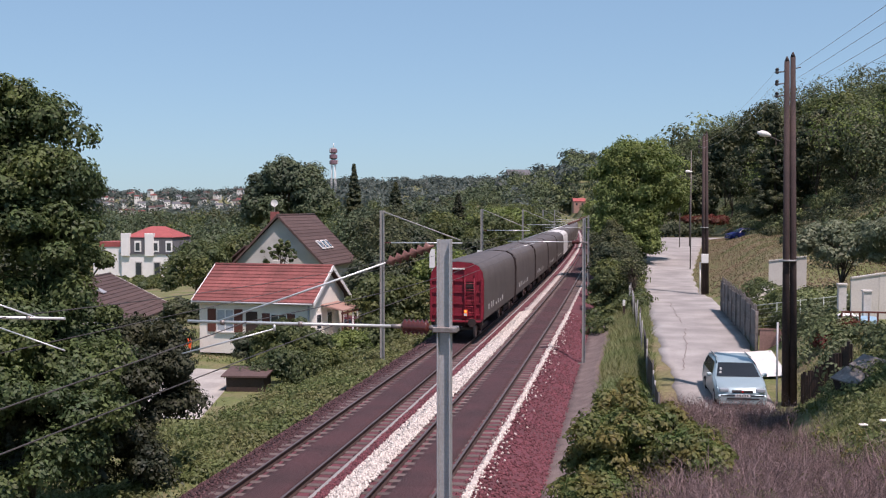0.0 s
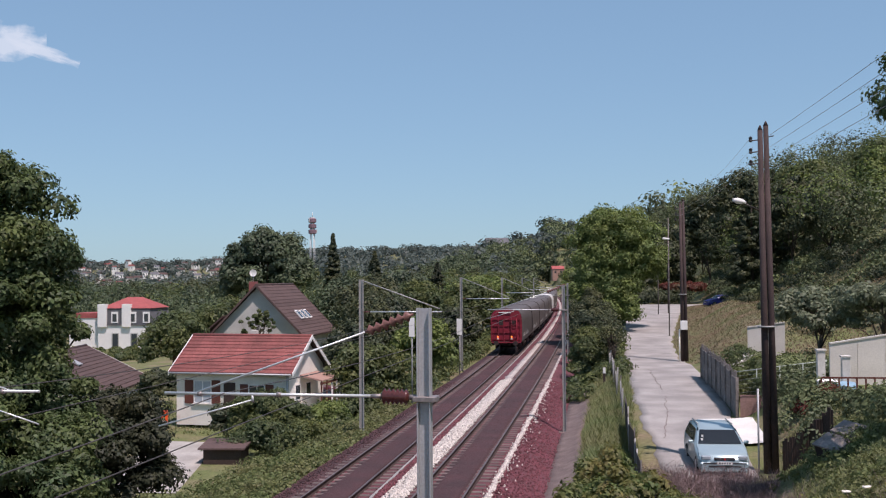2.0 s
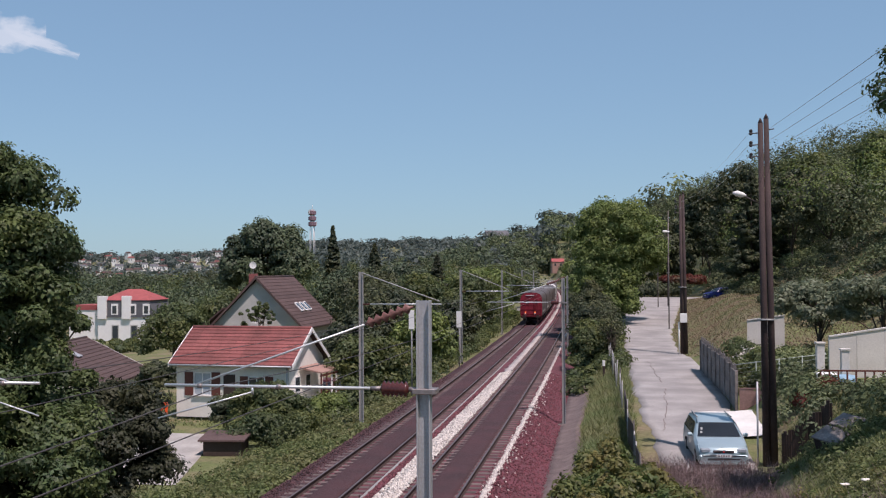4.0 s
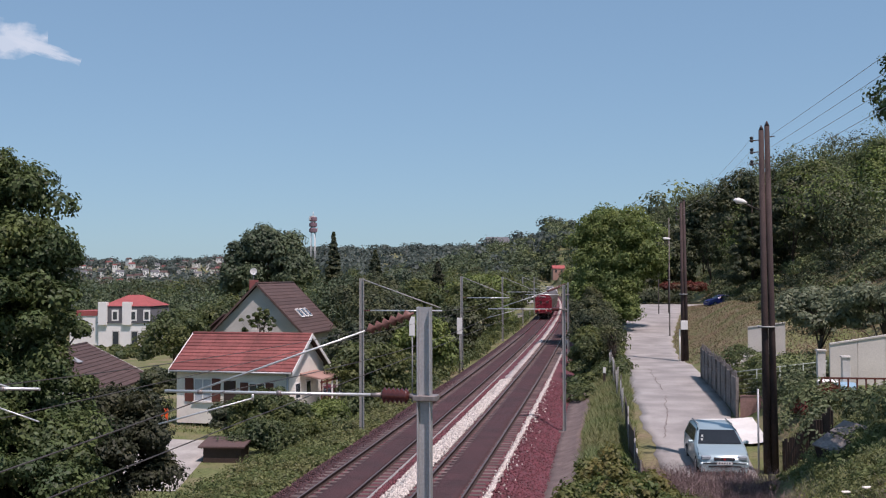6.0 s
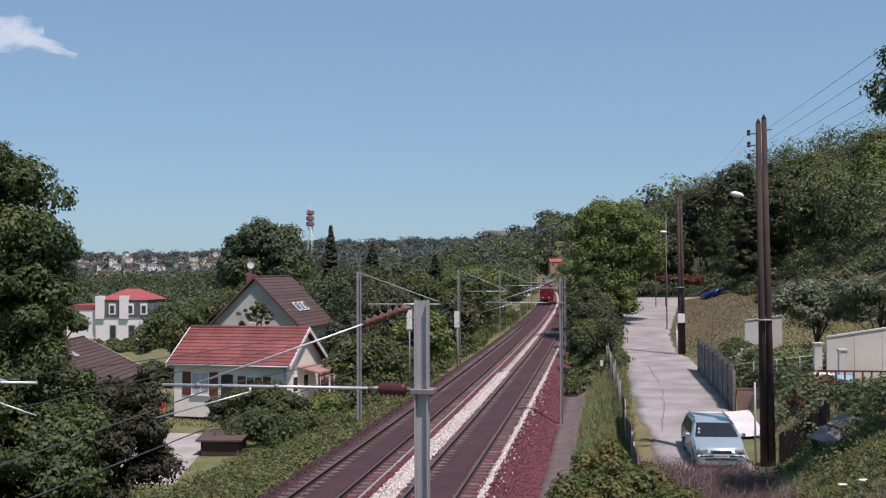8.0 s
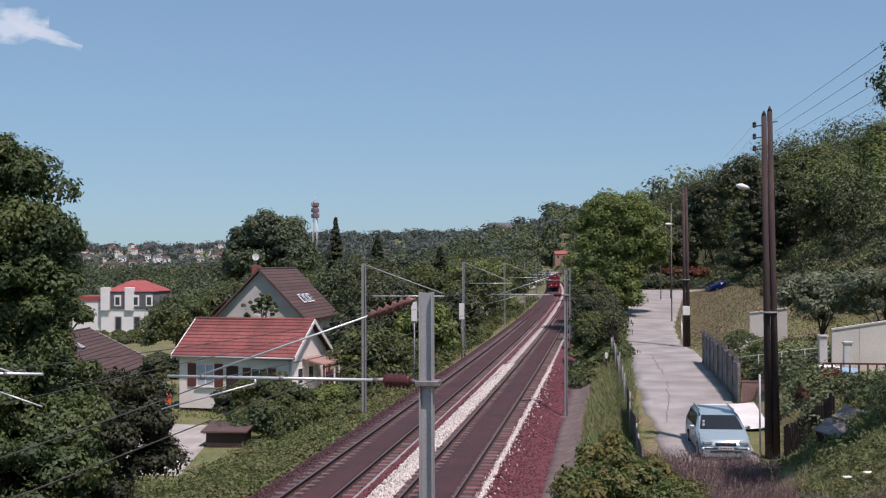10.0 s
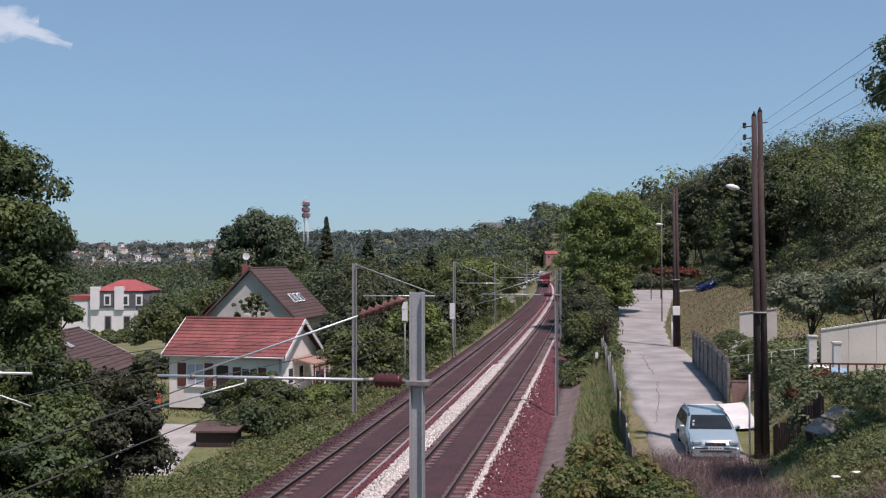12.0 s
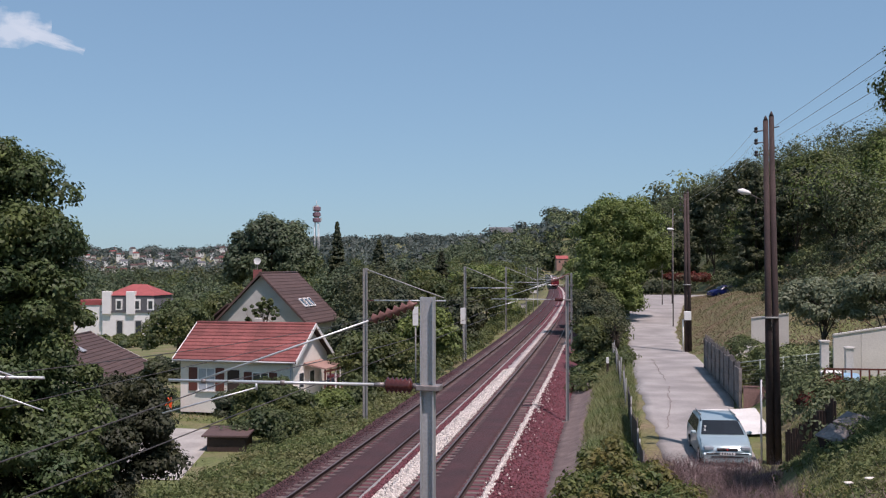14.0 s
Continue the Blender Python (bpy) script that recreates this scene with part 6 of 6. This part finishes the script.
for i in range(3):
    part("platform", lathe(bmnew(), (0, 0, 24 + 5 * i), (0, 0, 28 + 5 * i), [(0, 2.4), (0.15, 3.6), (0.85, 3.6), (1, 2.4)], 14), "tower_red", tower)
    part("gap_ring", lathe(bmnew(), (0, 0, 28 + 5 * i), (0, 0, 29 + 5 * i), [(0, 2.2), (1, 2.2)], 14), "tarp_light", tower)
part("aerial", rod(bmnew(), (0, 0, 39), (0, 0, 43), 0.3), "tarp_light", tower)
for i in range(12):
    a, zz = i * 2.1, 25.0 + 5 * (i % 3)
    part("antenna", box(bmnew(), 4.0 * math.cos(a) - 0.3, 4.0 * math.cos(a) + 0.3, 4.0 * math.sin(a) - 0.3, 4.0 * math.sin(a) + 0.3, zz, zz + 3.4), "tarp_light", tower)


def far_house(x, y, w, h, wall, roof, z=None):
    z = ground_at(x, y) if z is None else z
    t = thing("distant_house", "small distant pale house with a tiled roof", "house", (x, y, z), random.uniform(-40, 40), "houses on the far hills")
    part("wall", box(bmnew(), -w / 2, w / 2, -w / 3, w / 3, -3, h), wall, t)
    part("roof", prism(bmnew(), [(-w / 3 - 0.3, h), (w / 3 + 0.3, h), (0, h + w * 0.28)], "x", -w / 2 - 0.3, w / 2 + 0.3), roof, t)
    for i in (-0.25, 0.25):
        part("window", box(bmnew(), i * w - 0.5, i * w + 0.5, -w / 3 - 0.05, -w / 3 + 0.02, h * 0.4, h * 0.75), "glass", t)
    return t


for i in range(170):
    a = random.uniform(-0.60, -0.36)
    y = random.uniform(800, 1500)
    z = ground_at(a * y, y)
    far_house(a * y, y, random.uniform(4.5, 8.5), random.uniform(3.5, 6.5), random.choice(["white_paint", "white_paint", "cream_wall", "grey_wall"]), random.choice(["brown_tile", "brown_tile", "red_tile", "slate"]), z + random.uniform(-1, 5))
far_house(-32.6, 630, 7, 4, "terracotta", "bright_red_tile", 7.0)
far_house(-110, 1000, 22, 3, "cream_wall", "slate", ground_at(-110, 1000) + 3)
sign("line_sign", "white rectangular line-side board on a post", -11.62, 60.0, 4.15, 0.33, 1.10, "white_paint")
sign("line_sign", "white rectangular line-side board on a post", -11.75, 80.0, 3.3, 0.40, 1.25, "white_paint")
sign("line_sign", "small white speed board beside the track", -13.4, 170.0, 2.6, 1.1, 0.45, "white_paint")
cab = thing("signal_cabinet", "pale concrete signal cabinet beside the track", "cabinet", (-16.6, 188, ground_at(-16.6, 188)), 5)
part("cabinet_body", box(bmnew(), -0.5, 0.5, -0.4, 0.4, -0.3, 1.5, 0.03), "concrete", cab)
part("cabinet_lid", box(bmnew(), -0.56, 0.56, -0.46, 0.46, 1.502, 1.6, 0.02), "galv_dull", cab)


def cloud_material():
    """Thin cloud sheet: white glow in place of sunlight, fraying to nothing by noise."""
    m = bpy.data.materials.new("cloud_glow")
    m.use_nodes = True
    N, L = m.node_tree.nodes, m.node_tree.links
    N.remove(N["Principled BSDF"])
    co, nz, sub, length = N.new("ShaderNodeTexCoord"), N.new("ShaderNodeTexNoise"), N.new("ShaderNodeMath"), N.new("ShaderNodeVectorMath")
    length.operation, sub.operation = "LENGTH", "SUBTRACT"
    nz.inputs["Scale"].default_value, nz.inputs["Detail"].default_value = 1.7, 6
    L.new(co.outputs["Object"], length.inputs[0]), L.new(co.outputs["Object"], nz.inputs["Vector"])
    L.new(nz.outputs["Fac"], sub.inputs[0])
    half = N.new("ShaderNodeMath")
    half.operation = "MULTIPLY"
    half.inputs[1].default_value = 0.52
    L.new(length.outputs["Value"], half.inputs[0])
    L.new(half.outputs[0], sub.inputs[1])
    r = N.new("ShaderNodeMapRange")
    r.inputs[1].default_value, r.inputs[2].default_value = -0.02, 0.30
    r.inputs[4].default_value = 0.85
    L.new(sub.outputs[0], r.inputs[0])
    e, tr, mx = N.new("ShaderNodeEmission"), N.new("ShaderNodeBsdfTransparent"), N.new("ShaderNodeMixShader")
    e.inputs["Color"].default_value, e.inputs["Strength"].default_value = (0.58, 0.72, 0.80, 1), 1.0
    L.new(r.outputs[0], mx.inputs[0]), L.new(tr.outputs[0], mx.inputs[1]), L.new(e.outputs[0], mx.inputs[2])
    L.new(mx.outputs[0], N["Material Output"].inputs["Surface"])
    return m


M["cloud_glow"] = cloud_material()
for x, z, sx, sz, tilt in ((-928, 382, 52, 33, 0), (-880, 366, 62, 13, 18)):
    c = tagged(new("cloud", raw_mesh("cloud", [(-1, 0, -1), (1, 0, -1), (1, 0, 1), (-1, 0, 1)], [[0, 1, 2, 3]], "cloud_glow")), "small white fair-weather cloud", "cloud", kind="structure")
    c.matrix_basis = pose(x, 1500, z, 0, tilt, 32) @ Matrix.Diagonal((sx, 1, sz, 1))
    c.visible_shadow = False


# ---- ballast stones and sleepers ----
def stones(name, label, mat, x, y, size, seed, level):
    rng = np.random.default_rng(seed)
    n = len(x)
    z = np.array([level(a, b) for a, b in zip(x, y)])
    o = np.array([[1, 0, 0], [-1, 0, 0], [0, 1, 0], [0, -1, 0], [0, 0, 1], [0, 0, -1]], float)
    v = o[None] * size * rng.uniform(0.5, 1.3, (n, 6, 1)) + rng.normal(0, size * 0.2, (n, 6, 3))
    a = rng.uniform(0, 6.28, n)
    c, s = np.cos(a)[:, None], np.sin(a)[:, None]
    v = np.stack([v[..., 0] * c - v[..., 1] * s, v[..., 0] * s + v[..., 1] * c, v[..., 2]], -1)
    v = v + np.stack([x, y, z + size * 0.25], -1)[:, None]
    f = np.array([[0, 2, 4], [2, 1, 4], [1, 3, 4], [3, 0, 4], [2, 0, 5], [1, 2, 5], [3, 1, 5], [0, 3, 5]])
    return tagged(new(name, raw_mesh(name, v.reshape(-1, 3), (f[None] + np.arange(n)[:, None, None] * 6).reshape(-1, 3), mat)), label, "ballast", kind="stuff")


near_y = lambda n, s, a=17, b=70: a + (b - a) * np.random.default_rng(s).uniform(0, 1, n) ** 1.6
yy = near_y(42000, 60)
xx = np.random.default_rng(61).uniform(-11.3, -2.1, 42000)
k = ~((np.abs(xx - LEFT_TRACK) < 1.15) | (np.abs(xx - RIGHT_TRACK) < 1.15)) & ~((xx > -7.0) & (xx < -6.3))
west = k & (xx < -7.6)
k = k & ~west
stones("ballast_stones", "loose reddish ballast stones", "stone", xx[k] - bend(yy[k]), yy[k], 0.045, 62, lambda a, b: section(b, a))
stones("dirty_stones", "loose dirty brown ballast stones", "dark_stone", xx[west] - bend(yy[west]), yy[west], 0.045, 72, lambda a, b: section(b, a))
yy = near_y(9000, 63)
xx = np.random.default_rng(64).uniform(-7.05, -6.22, 9000)
stones("pale_stones", "loose pale limestone chippings", "white_stone", xx - bend(yy), yy, 0.045, 65, lambda a, b: section(b, a) + 0.05)
yy = near_y(2600, 66)
xx = RIGHT_TRACK + 1.42 + np.random.default_rng(67).normal(0, 0.06, 2600) + np.abs(np.random.default_rng(68).normal(0, 0.3, 2600)) * (np.random.default_rng(69).uniform(0, 1, 2600) > 0.9)
stones("pale_edge_stones", "scattered pale stones on the ballast shoulder", "white_stone", xx - bend(yy), yy, 0.042, 70, lambda a, b: section(b, a) + 0.03)

sleeper_mesh = mesh_of("sleeper", box(bmnew(), -1.3, 1.3, -0.12, 0.12, -0.14, 0.0, 0.015), "sleeper")
for t, x0, lf in ((track_west, LEFT_TRACK, True), (track_east, RIGHT_TRACK, False)):
    for i in range(200):
        y = 10 + 0.6 * i
        piece("sleeper", sleeper_mesh, t, pose(x0 - float(bend(y)), y, float(rail_z(y, lf)) - 0.145, 0, 0, heading(y)))


def motions():
    """The train rolls away along the bend and gathers a little speed."""
    for n, w in enumerate(wagons):
        rows = []
        for i in range(29):
            s = i * 0.5
            y = START + SPEED * s + 0.5 * max(s - 6.0, 0.0) ** 2 + n * (WAGON + 0.05)
            p, q = (line_point(LEFT_TRACK, a, 0, True) for a in (y + 3, y + WAGON - 3))
            d = (q - p).normalized()
            o = p - d * 3
            rows.append((s, pose(o.x, o.y, o.z, math.degrees(math.asin(d.z)), 0, math.degrees(math.atan2(-d.x, d.y)))))
        walk(w, rows)


motions()
